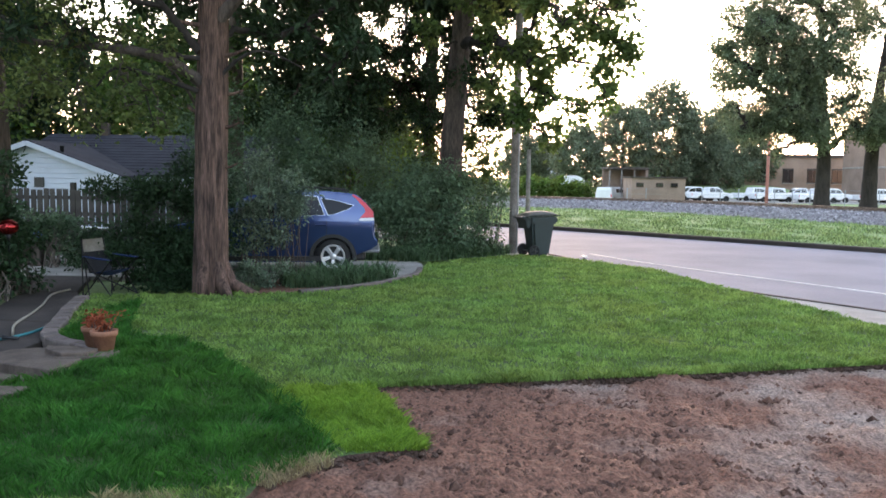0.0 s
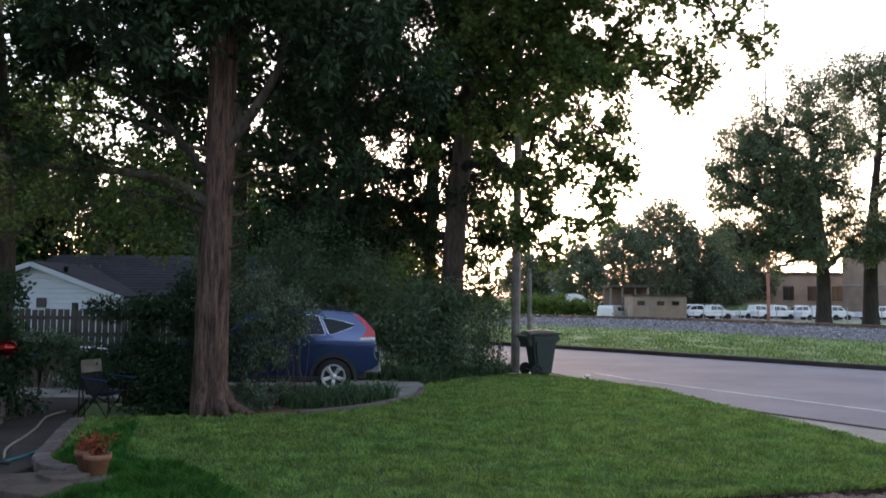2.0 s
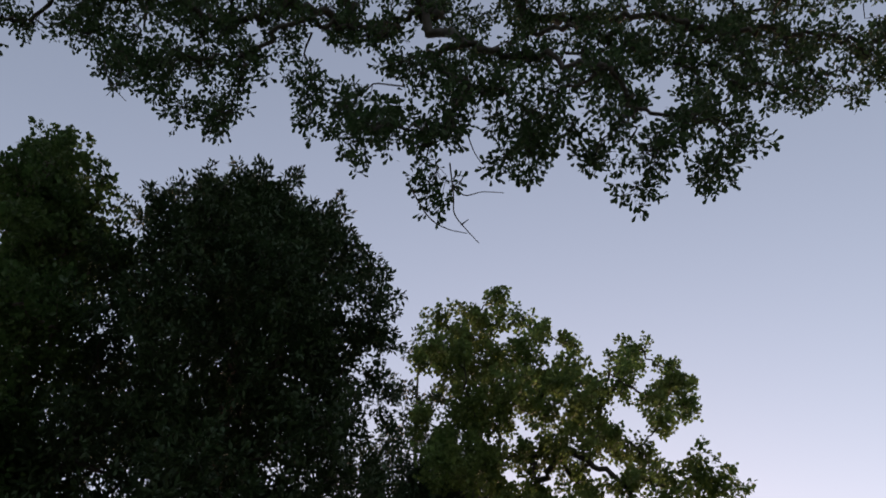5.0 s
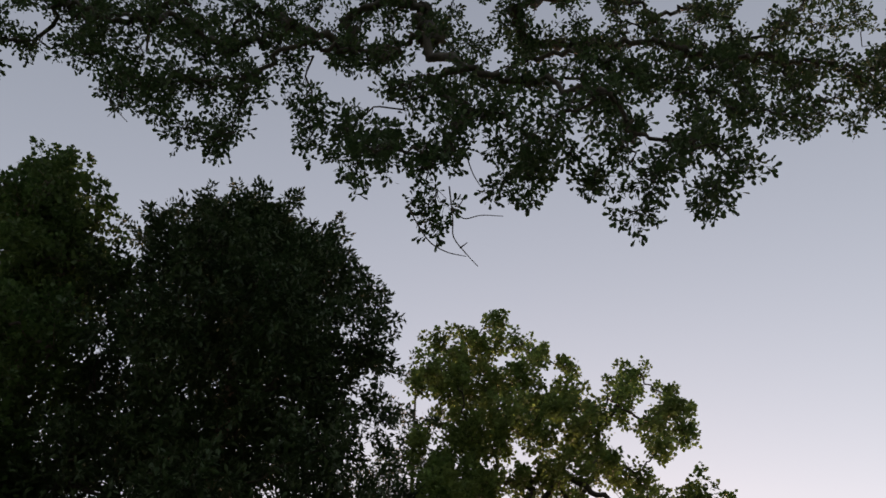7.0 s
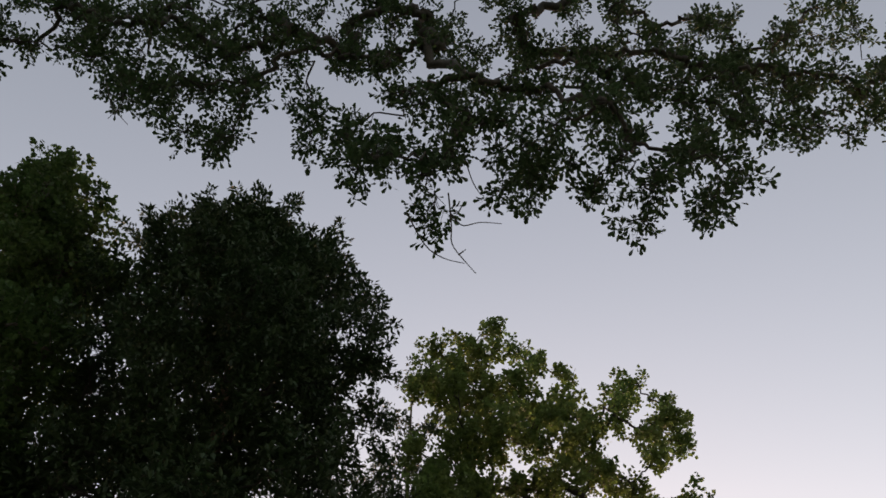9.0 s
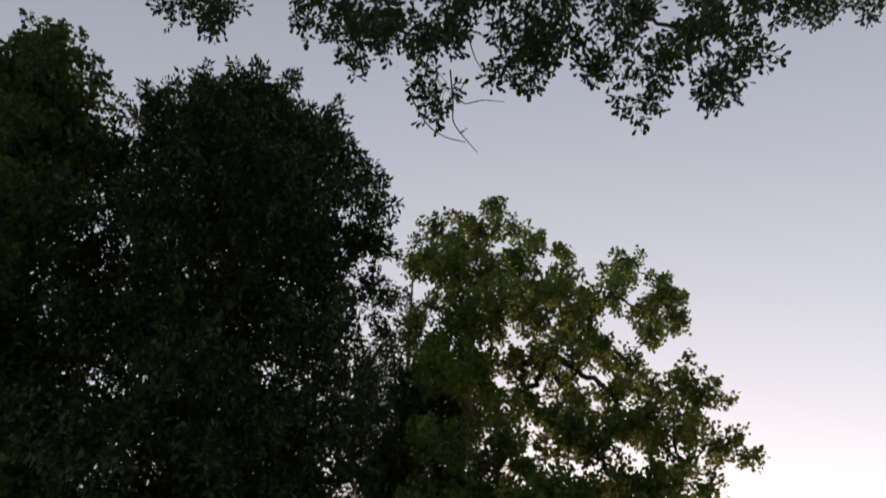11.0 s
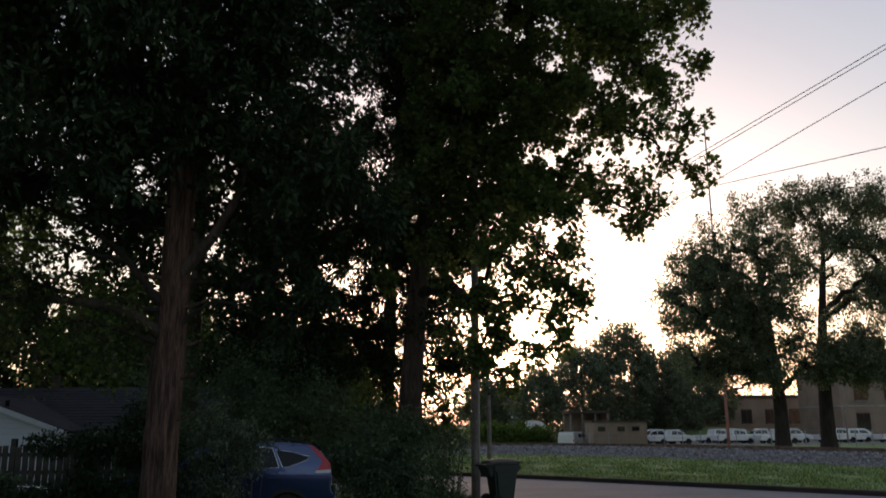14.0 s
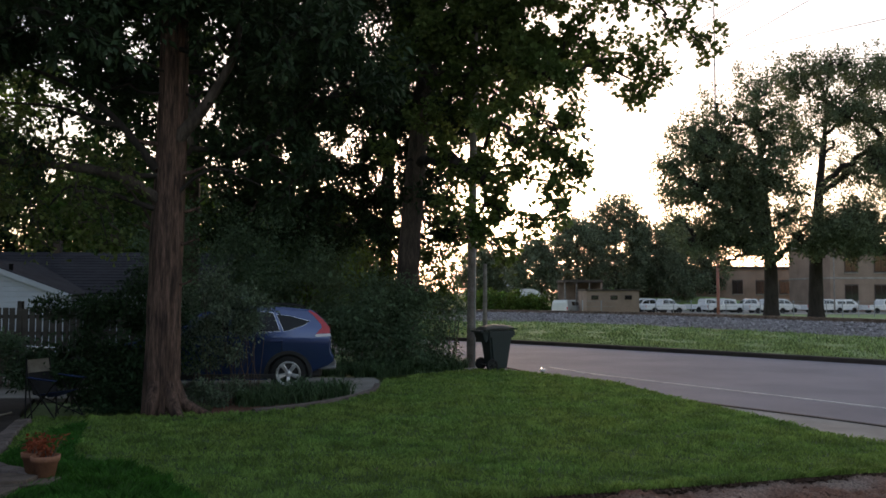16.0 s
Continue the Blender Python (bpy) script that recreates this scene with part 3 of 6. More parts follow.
cedar += [(-6.4, 13.2, 5.9, 0.7), (-5.2, 13.4, 6.1, 0.55), (-7.3, 13.0, 5.2, 0.6), (-2.4, 13.5, 5.9, 0.7), (-1.7, 13.9, 5.0, 0.55), (-2.3, 14.2, 4.5, 0.5), (-6.7, 13.0, 4.2, 0.45), (-5.6, 13.2, 4.1, 0.35), (-1.2, 14.4, 6.2, 0.7), (-2.9, 13.9, 5.2, 0.5), (-3.1, 14.3, 4.3, 0.35), (-1.4, 14.2, 4.2, 0.45), (-2.0, 14.4, 3.7, 0.4), (-5.0, 13.6, 5.4, 0.4), (-0.6, 14.4, 5.3, 0.5), (-4.4, 14.3, 4.9, 0.3), (-7.2, 13.2, 4.7, 0.5)]
# reddish trunk, but limbs in black bark: crown shade put into their colour
cedar_root = tree("cedar_tree", "tall dark conifer with reddish fibrous bark beside the lawn", [(-3.86, 13.74, -0.05), (-3.84, 13.74, 2.2), (-3.78, 13.79, 5.5), (-3.85, 13.83, 12), (-4.3, 13.7, 22.4)], 0.265, cedar,
     BARK_CEDAR, LEAF_CEDAR, 31, per_m2=12, length=0.95, tight=0.105, each=80, size=(0.165, 0.068), limb_r=0.02, flare=1.12, limb_low=0.16, sides=44, ridge=0.2, rise=0.1, shade_limb_bark=BARK_BLACK, obovate=False, lift=0.25, squash=0.6)
for limb, r in (([(-3.95, 13.65, 3.45), (-4.5, 13.4, 3.8), (-5.3, 13.2, 3.92), (-6.6, 13.0, 4.0), (-7.9, 13.0, 4.4)], 0.105), ([(-4.0, 13.7, 3.95), (-4.35, 13.65, 4.4), (-4.75, 13.6, 4.85), (-5.4, 13.5, 5.3), (-6.4, 13.4, 5.7)], 0.08),
                ([(-3.68, 13.7, 4.45), (-3.3, 13.65, 4.9), (-3.0, 13.6, 5.35), (-2.72, 13.6, 6.0), (-2.6, 13.6, 7.2)], 0.12), ([(-4.55, 13.62, 4.65), (-5.0, 13.6, 4.72), (-5.6, 13.6, 4.95), (-6.8, 13.5, 5.0)], 0.05),
                ([(-4.0, 13.6, 3.3), (-4.6, 13.4, 3.5), (-5.2, 13.3, 3.62), (-5.5, 13.2, 3.3)], 0.05), ([(-3.65, 13.65, 3.55), (-3.3, 13.6, 3.85), (-2.9, 13.6, 3.95), (-2.3, 13.7, 3.7)], 0.035), ([(-4.9, 13.35, 3.55), (-4.72, 13.3, 3.1), (-4.6, 13.3, 2.6)], 0.02)):
    line = curve_through(limb, 6) + [3.86, -13.74, 0.05]
    # thinner limbs are blackened for the shade under the crown
    part("low_limb", tubes("low_limb", [(line, np.linspace(r, 0.3 * r, len(line)))], BARK_DARK if r > 0.1 else BARK_BLACK, 10, 0.15, 5), None, cedar_root)

for a, z, n, r in ((20, 3.3, 0.32, 0.035), (-15, 2.75, 0.3, 0.03), (10, 2.1, 0.2, 0.025), (165, 3.0, 0.28, 0.04), (-20, 3.9, 0.5, 0.035), (190, 4.4, 0.5, 0.04)):
    d = np.array([math.cos(radians(a)), math.sin(radians(a)), 0.12])
    part("branch_stub", tubes("branch_stub", [([d * 0.18 + [0.05, 0, z], d * (0.18 + 0.5 * n) + [0.05, 0, z], d * (0.18 + n) + [0.05, 0, z + 0.05]], [r, 0.8 * r, 0.45 * r])], BARK_CEDAR, 8, 0.2, 3), None, cedar_root)
for a, n in ((-8, 0.6), (-45, 0.35), (-100, 0.12)):
    d = np.array([math.cos(radians(a)), math.sin(radians(a)), 0])
    part("root", tubes("root", [([d * 0.2 + [0, 0, 0.55], d * 0.34 + [0, 0, 0.2], d * (0.3 + 0.5 * n) + [0, 0, 0.08], d * (0.3 + n) + [0, 0, 0.0]], [0.1, 0.11, 0.085, 0.03])], BARK_CEDAR, 9, 0.2, 4), None, cedar_root)

GUM_TOP = [(1.3, 20.5, 24.5, 0.6), (2.4, 20.5, 25.1, 0.5), (3.4, 20.5, 25.7, 0.6), (4.3, 20.5, 24.8, 0.5), (4.8, 20.5, 23.9, 0.55), (6.0, 20.5, 23.4, 0.5), (5.7, 20.5, 22.2, 0.6), (6.3, 20.5, 21.2, 0.6), (8.2, 20.5, 23.0, 0.6), (7.5, 20.5, 22.2, 0.6), (9.1, 20.5, 22.0, 0.55), (9.6, 20.5, 21.1, 0.4), (9.2, 20.5, 20.1, 0.5),
           (3.2, 20.4, 24.2, 0.8), (2.2, 20.5, 23.5, 0.8), (1.2, 20.6, 23.2, 0.7)]
GUM_MID = [(1.6, 20.5, 22.0, 0.8), (2.9, 20.5, 22.4, 1.0), (4.1, 19.8, 22.4, 0.8), (3.4, 19.5, 19.8, 1.1), (4.9, 19.5, 20.5, 0.7), (6.9, 19.5, 20.6, 0.65), (8.7, 19.6, 20.6, 0.6), (8.0, 19.5, 18.9, 0.6), (6.1, 19.5, 18.4, 0.6), (4.9, 19.5, 17.7, 0.7), (8.5, 19.5, 16.9, 0.8), (9.3, 19.5, 16.4, 0.45), (7.5, 19.5, 15.2, 0.95), (8.8, 19.5, 14.8, 0.65), (9.6, 19.5, 14.5, 0.38),
           (6.0, 19.5, 15.4, 0.9), (4.7, 19.5, 15.2, 1.0), (6.5, 19.5, 13.5, 0.9), (8.0, 19.5, 13.6, 0.6), (4.4, 19.5, 13.2, 0.9), (3.0, 19.8, 15.4, 0.8), (2.2, 20.4, 20.4, 0.9), (2.0, 20.6, 18.4, 0.9)]
GUM_SIDE = [(7.5, 19.0, 12.1, 0.4), (6.5, 19.0, 12.0, 0.7), (5.5, 19.0, 11.4, 0.7), (4.6, 19.2, 11.6, 0.8), (7.2, 19.0, 10.9, 0.38), (6.6, 19.0, 9.8, 0.5), (7.1, 19.0, 9.1, 0.32), (5.8, 19.0, 9.0, 0.5), (5.0, 19.0, 9.0, 0.6), (6.3, 19.0, 8.4, 0.4), (7.3, 19.0, 7.9, 0.3), (5.5, 19.0, 7.5, 0.42), (6.0, 19.0, 7.1, 0.28), (4.7, 19.0, 7.4, 0.5), (5.6, 19.0, 6.6, 0.2), (3.9, 19.2, 6.9, 0.5), (3.6, 19.6, 9.6, 0.9), (3.2, 20.0, 11.6, 0.9)]
GUM_LOW = [(1.9, 19.4, 4.8, 0.35), (2.0, 19.4, 4.1, 0.33), (1.7, 19.3, 3.5, 0.28), (2.3, 19.3, 3.9, 0.28), (0.6, 20.5, 6.4, 0.5), (1.7, 20.5, 6.6, 0.5), (0.2, 21.0, 8.0, 0.7), (2.9, 19.4, 6.4, 0.5), (1.5, 20.5, 4.9, 0.3), (2.0, 20.3, 7.6, 0.5), (1.0, 20.4, 5.6, 0.35), (1.9, 20.0, 5.2, 0.35), (2.8, 19.6, 4.9, 0.35), (3.3, 19.3, 5.6, 0.4), (4.0, 19.0, 6.0, 0.33), (3.8, 19.0, 5.1, 0.5), (4.2, 19.0, 4.7, 0.3), (3.4, 19.0, 4.4, 0.45), (3.6, 19.0, 3.9, 0.3), (3.1, 19.0, 3.6, 0.3), (2.7, 19.2, 5.5, 0.45), (2.4, 19.2, 4.6, 0.35), (2.2, 19.2, 5.9, 0.45), (2.4, 19.0, 2.9, 0.22), (1.9, 19.3, 3.3, 0.2), (3.0, 19.5, 7.4, 0.8), (2.2, 20.0, 8.6, 0.9), (1.4, 20.6, 7.4, 0.7), (-0.9, 22.0, 7.2, 0.6), (-1.6, 22.0, 8.8, 0.8), (-0.4, 21.8, 5.7, 0.4), (1.3, 21.0, 5.4, 0.35), (1.2, 21.0, 4.2, 0.3)]
GUM = GUM_TOP + GUM_MID + GUM_SIDE + GUM_LOW


def filled_in(lobes, count, r, seed, near=5.5, zmin=0.0):
    """More lobes between those of a crown, so that its inside is leafy too."""
    g, out = np.random.default_rng(seed), list(lobes)
    while len(out) < len(lobes) + count:
        a, b = (np.array(lobes[i]) for i in g.integers(0, len(lobes), 2))
        p = a + (b - a) * g.uniform(0.25, 0.75)
        if np.linalg.norm(a - b) < near and p[2] > zmin:
            out.append((p[0] + g.normal(0, 0.25), p[1] + g.normal(0, 0.8), p[2] + g.normal(0, 0.25), g.uniform(*r)))
    return out


rng = np.random.default_rng(29)
GUM_FILL = []
for _ in range(4000):
    z = rng.uniform(7.5, 22.6)
    x = rng.uniform(0.6, float(np.interp(z, [7.5, 10, 12, 13, 14.5, 16.5, 18, 20, 22.6], [5.6, 6.2, 6.9, 7.5, 9.0, 8.9, 7.6, 8.6, 5.0])))
    if all((x - a) ** 2 + (z - c) ** 2 > 0.72 ** 2 for a, _, c, _ in GUM_FILL + GUM):
        GUM_FILL.append((x, 20.4 + rng.normal(0, 0.8), z, rng.uniform(0.42, 0.68)))
GUM_FILL += [(x - 0.3, 22.3 + rng.normal(0, 0.5), z + 0.3, 0.7) for x, _, z, _ in GUM_FILL if z < 14.5]
# limbs blacker than the trunk, standing for shade inside the crown
tree("sweetgum_tree", "tall spreading broadleaf tree with pale green leaf clusters", [(0.1, 23.22, -0.1), (0.3, 23.22, 4), (0.8, 22.83, 9), (1.8, 22.15, 15), (2.8, 21.2, 23)], 0.34, GUM + GUM_FILL,
     BARK_DARK, LEAF_GUM, 32, shade_limb_bark=BARK_BLACK, per_m2=20, length=0.6, tight=0.13, each=62, size=(0.14, 0.125), obovate=False, limb_r=0.022, hollow=0.1, lift=0.7)
rng = np.random.default_rng(17)
DARK_CROWN = [(0.6, 24.5, 27.0, 0.6), (-0.3, 24.5, 25.0, 0.7), (1.2, 24.5, 24.6, 0.75), (0.1, 24.5, 23.0, 0.9), (-0.9, 24.5, 22.0, 0.8), (1.4, 24.5, 22.4, 0.7)]
for k in range(88):
    z = 7.0 + 14.0 * (k + 0.5) / 88
    d = (4.2 if z < 12.5 else 2.3) * math.sqrt(rng.uniform(0.05, 1))
    DARK_CROWN.append((0.6 + d * math.cos(2.39996 * k), 24.5 + 0.7 * d * math.sin(2.39996 * k), z, rng.uniform(0.9, 1.4)))
for k in range(150):
    DARK_CROWN.append((rng.uniform(-5.4, 1.9), 24.3 + rng.normal(0, 0.7), rng.choice([3.7, 4.6, 5.4, 6.2, 7.0, 7.6]) + rng.normal(0, 0.12), rng.uniform(0.28, 0.52)))
tree("evergreen_tree", "slim dark evergreen with level boughs behind the shrubbery", [(-0.45, 26.1, -0.1), (-0.45, 26.0, 4), (-0.1, 25.4, 12), (0.5, 24.6, 26.4)], 0.2, DARK_CROWN,
     BARK_DARK, LEAF_CEDAR, 81, per_m2=12, length=0.9, tight=0.13, each=64, size=(0.18, 0.08), limb_r=0.02, obovate=False, lift=0.2, squash=0.55, rise=0.1, category="tree")
SAPLING = [(0.85, 24.0, 2.2, 0.55), (0.6, 24.0, 3.2, 0.6), (1.1, 24.0, 4.0, 0.45), (0.35, 24.0, 1.4, 0.6), (1.05, 24.0, 3.0, 0.4), (1.65, 23.9, 4.3, 0.35), (1.4, 23.9, 3.3, 0.4), (1.35, 23.9, 2.4, 0.4), (-0.4, 24.3, 3.0, 0.6), (-0.5, 24.3, 2.2, 0.7), (1.9, 23.6, 3.0, 0.3), (0.0, 24.6, 3.6, 0.6), (-0.9, 24.8, 3.8, 0.65), (-1.6, 24.8, 4.4, 0.6), (0.7, 24.8, 4.6, 0.45), (-1.2, 24.8, 5.0, 0.45), (-2.3, 24.8, 4.7, 0.6)]
tree("sapling_tree", "young leafy tree growing at the edge of the shrubbery", [(0.25, 23.9, -0.1), (0.35, 23.95, 2.5), (0.7, 24.0, 4.6)], 0.06, SAPLING,
     BARK_DARK, LEAF_GUM, 37, per_m2=40, length=0.4, tight=0.1, each=26, size=(0.13, 0.1), limb_r=0.012, twig=3)
LEFT = [(-9.8, 12.5, 22.7, 0.6), (-10.4, 12.5, 22.0, 0.6), (-8.2, 12.5, 21.5, 0.6), (-10.6, 12.5, 21.0, 0.45), (-8.9, 12.5, 20.4, 0.7), (-9.4, 12.5, 18.4, 0.7), (-8.1, 12.6, 19.2, 0.7), (-7.2, 12.7, 18.3, 0.6), (-8.4, 12.6, 16.6, 0.7), (-7.6, 12.9, 15.0, 0.6), (-9.6, 12.0, 16.2, 0.6),
        (-8.4, 12.6, 13.2, 0.8), (-9.0, 11.6, 11.4, 1.0), (-7.6, 12.4, 11.2, 0.9), (-7.8, 11.8, 8.8, 1.1), (-6.7, 12.8, 9.4, 0.8), (-6.3, 13.0, 7.6, 0.8), (-7.4, 11.9, 6.6, 0.9)]
LEFT_LOW = [(-7.8, 10.6, 5.4, 0.9), (-6.6, 13.2, 4.5, 0.5), (-5.6, 13.0, 4.2, 0.4), (-7.2, 13.4, 3.5, 0.8), (-5.7, 13.0, 3.2, 0.45), (-5.0, 13.1, 3.0, 0.4), (-6.3, 13.1, 3.4, 0.55), (-5.1, 13.2, 3.5, 0.4), (-6.7, 13.0, 2.9, 0.45), (-4.5, 13.2, 2.7, 0.22), (-4.6, 13.2, 3.3, 0.25), (-5.5, 13.1, 2.7, 0.25), (-6.0, 12.9, 3.9, 0.35)]
tree("maple_tree", "tall shade tree with a thick dark trunk by the path", [(-8.08, 14.7, -0.1), (-8.1, 14.7, 4), (-8.4, 14.12, 10), (-8.8, 12.9, 20.5)], 0.42, filled_in(LEFT, 100, (0.5, 0.9), 6, 8.0, 5.5),
     BARK_DARK, LEAF_LEFT, 33, obovate=False, per_m2=19, length=0.45, tight=0.12, each=44, size=(0.135, 0.115), limb_r=0.03, hollow=0.1, lift=0.2)

# paler copy of the leaf green: light on the low sprays, put into the colour
LEAF_LOW_LIT = leaf_material("lit_low_leaves", (0.135, 0.17, 0.052), 0.02, 0.4, 0.45)
# added slim stem, only there to carry the lit low sprays
tree("understory_tree", "low sprays on an added slender stem before the house, lit pale green in colour", [(-4.3, 15.3, -0.1), (-4.3, 15.3, 2.2), (-4.55, 14.9, 3.4), (-5.3, 14.1, 4.4)], 0.06, LEFT_LOW + [(-4.3, 13.4, 3.9, 0.3), (-5.2, 13.3, 4.2, 0.35), (-7.0, 13.4, 4.2, 0.5), (-6.2, 13.4, 4.6, 0.4), (-5.8, 13.3, 3.6, 0.4)],
     BARK_DARK, LEAF_LOW_LIT, 35, per_m2=32, length=0.4, tight=0.11, each=34, size=(0.08, 0.06), limb_r=0.01, hollow=0.1, lift=-0.1, twig=2)


def fringe_height(x):
    """How far down the oak's boughs hang, along the drip line."""
    return float(np.interp(x, [-8, -6.6, -6.2, -5.7, -4.8, -3.5, -2.4, -2.15, -1.75, -1.35, -0.4, 0.3, 1.0, 1.7, 2.2, 2.8, 4.45, 4.8, 5.4, 5.7, 6.9], [14.2, 14.4, 16.4, 15.0, 14.0, 12.5, 12.6, 14.2, 15.0, 12.4, 10.7, 10.5, 11.5, 10.5, 10.9, 10.4, 10.6, 12.8, 12.8, 12.5, 13.4]))


rng = np.random.default_rng(23)
OAK = []
for x in np.arange(-8.6, 9.4, 0.52):
    z = low = fringe_height(x) + 0.4
    while z < 18.6:
        if z < low + 1.5 or rng.random() < 0.64:
            px = x + rng.uniform(-0.22, 0.22)
            OAK.append((px, 5.5 + rng.normal(0, 0.3), max(z, fringe_height(px) + 0.1), rng.uniform(0.22, 0.4)))
        z += rng.uniform(0.45, 0.75)
OAK += [(0.0, 0.5, 18.0, 1.2), (2.5, -1.0, 18.0, 1.6), (-3.0, -1.0, 17.0, 1.6), (3.5, -5.5, 15.0, 2.0), (-3.5, 2.0, 19.0, 0.5), (3.8, 2.2, 19.0, 0.5), (0.2, 3.0, 19.4, 0.5), (6.5, 2.0, 18.4, 0.5), (-6.0, 2.0, 19.0, 0.5)]
# overhead limbs coloured black for the crown's own shade
overhead = tree("oak_tree", "large oak whose leafy branches reach overhead", [(2.5, -4.35, -0.1), (2.4, -4.16, 4), (2.0, -3.0, 10), (1.2, 0.0, 18.6)], 0.45, OAK,
     BARK_DARK, LEAF_OAK, 34, shade_limb_bark=BARK_BLACK, per_m2=100, length=0.22, tight=0.06, each=17, size=(0.105, 0.05), limb_r=0.009, droop=0.15, hollow=0.05, twig_r=0.006, bend=0.06, twig=1, lift=-0.2, rise=0.0)

for bare in ([(0.59, 5.6, 11.2), (0.6, 5.6, 10.44), (0.59, 5.6, 10.05), (0.71, 5.6, 9.73), (0.84, 5.6, 9.46)], [(0.05, 5.6, 10.7), (0.27, 5.6, 10.01), (0.48, 5.6, 9.75), (0.72, 5.6, 9.65)], [(0.6, 5.6, 10.72), (0.67, 5.6, 10.54), (0.76, 5.6, 10.44), (0.96, 5.6, 10.52), (1.23, 5.6, 10.5)], [(0.68, 5.6, 10.7), (0.76, 5.6, 10.9)], [(0.66, 5.6, 9.82), (0.75, 5.6, 9.93)],
             [(-4.58, 5.6, 14.6), (-4.29, 5.6, 13.7), (-4.34, 5.6, 13.12)], [(-4.8, 5.6, 14.6), (-4.43, 5.6, 13.6), (-4.01, 5.6, 12.95)], [(0.85, 5.6, 12.2), (0.92, 5.6, 11.55), (1.01, 5.6, 11.18)]):
    line = curve_through(bare, 4)
    part("bare_twig", tubes("bare_twig", [(line - [2.5, -4.35, -0.1], np.linspace(0.011, 0.005, len(line)))], BARK_BLACK, 5), None, overhead)


def rough_tree(name, x, y, tall, wide, stem_r, mat, bark, seed, label, low=0.3, size=(0.5, 0.4), n=24, per=4.5, each=34, z0=-0.1, lean=0.0, tip=0.55, spread=0.7, group=""):
    """A further tree whose lobes are set round its trunk by chance."""
    g = np.random.default_rng(seed)
    lobes = []
    for k in range(n):
        t = (k + 0.5) / n
        z = tall * (low + (0.97 - low) * t)
        reach = wide * math.sin(math.pi * (0.22 + tip * t + 0.12)) ** 0.8
        ang = 2.39996 * k + g.uniform(-0.4, 0.4)
        d = reach * g.uniform(0.35, 0.85)
        lobes.append((x + lean * t + d * math.cos(ang), y + d * math.sin(ang), z0 + z, wide * g.uniform(0.25, 0.4)))
    return tree(name, label, [(x, y, z0), (x, y, z0 + 0.3 * tall), (x + 0.5 * lean, y, z0 + 0.6 * tall), (x + lean, y, z0 + 0.92 * tall)], stem_r, lobes, bark, mat, seed, per, spread * 2.2, spread * 0.42, each, size,
                limb_r=stem_r * 0.11, twig=0, obovate=False, sides=10, limb_low=low * 0.6, group=group, rise=0.5)


FIELD_A = [(30, 61, 6, 1.2), (27, 60.8, 6.4, 1.2), (20.9, 62.5, 12, 1.6), (22.6, 63.8, 15, 1.8), (24.8, 63.5, 16.9, 1.9), (27.2, 64.5, 18.9, 1.9), (30, 63.8, 19.4, 1.7), (21.7, 64.2, 9.8, 1.7), (24.1, 62, 13, 2.2), (26.2, 62.5, 9, 1.9), (27.5, 61.5, 12, 2.2), (28.5, 62.5, 16, 2.2), (30.5, 61.5, 13, 2), (23.8, 63, 6.2, 1.2), (29.5, 61, 9.8, 1.9), (26, 66.5, 14.5, 2.2), (26.4, 62, 5, 0.9), (24.9, 62.2, 4.2, 0.6), (28, 67, 11, 2.2), (22.3, 63, 5.6, 0.8), (27.5, 61, 5.2, 1.2), (25.5, 61.5, 5.6, 1.3), (30.8, 60.5, 5.4, 1.2)]
FIELD_B = [(31.5, 61, 5.2, 1.2), (33.5, 60.8, 5.4, 1.2), (32.6, 60.5, 6.8, 1.3), (35.5, 60.6, 6.2, 1.2), (31.6, 64, 20, 1.5), (33.9, 64, 20.2, 1.6), (37, 64, 19, 1.6), (32.3, 64.2, 18.6, 1.9), (35.6, 63.8, 20, 1.8), (38.5, 63.8, 20.5, 2), (34, 62, 16, 1.9), (37, 63, 16.6, 2), (41, 63.5, 18, 2.2), (40, 62, 13.4, 2.1), (36, 61.6, 13, 1.8), (43, 64, 14, 2.2), (38.5, 61.5, 9.6, 1.8), (35, 61.5, 9, 1.6), (41.5, 63, 9, 1.9), (32.8, 67, 14, 2.2), (37, 67, 12, 2.2), (44.5, 64, 11, 1.8), (36.5, 61.5, 5.4, 0.9), (31.2, 60.5, 6.8, 1.6), (39.5, 61, 5.6, 1.2), (42.5, 61.5, 5, 1.4), (45.5, 63, 6.1, 1.5), (34.5, 60.8, 5.4, 1.3), (37.5, 60.8, 5, 1.3), (41, 60.8, 4.8, 1.3)]
for crown, x, tops, seed, label in ((FIELD_A, 29.1, (29.1, 28.7, 28.2), 41, "broad dark oak beyond the railway"), (FIELD_B, 32.75, (32.8, 33.1, 34.0), 42, "broad dark oak beyond the railway, forked trunk")):
    tree("oak_tree", label, [(x, 63.8, -0.3), (tops[0], 63.8, 4), (tops[1], 63.8, 9), (tops[2], 63.8, 17)], 0.6, filled_in(crown, 90, (1.2, 2.0), seed, 8.0, 5.6), BARK_BLACK, LEAF_FIELD_HAZE, seed, per_m2=4.4, length=1.5, tight=0.25, each=56, size=(0.21, 0.14), obovate=False,
         limb_r=0.1, twig=0, limb_low=0.13, sides=12, group="oaks beyond the railway", rise=0.8, hollow=0.1, bend=0.12)
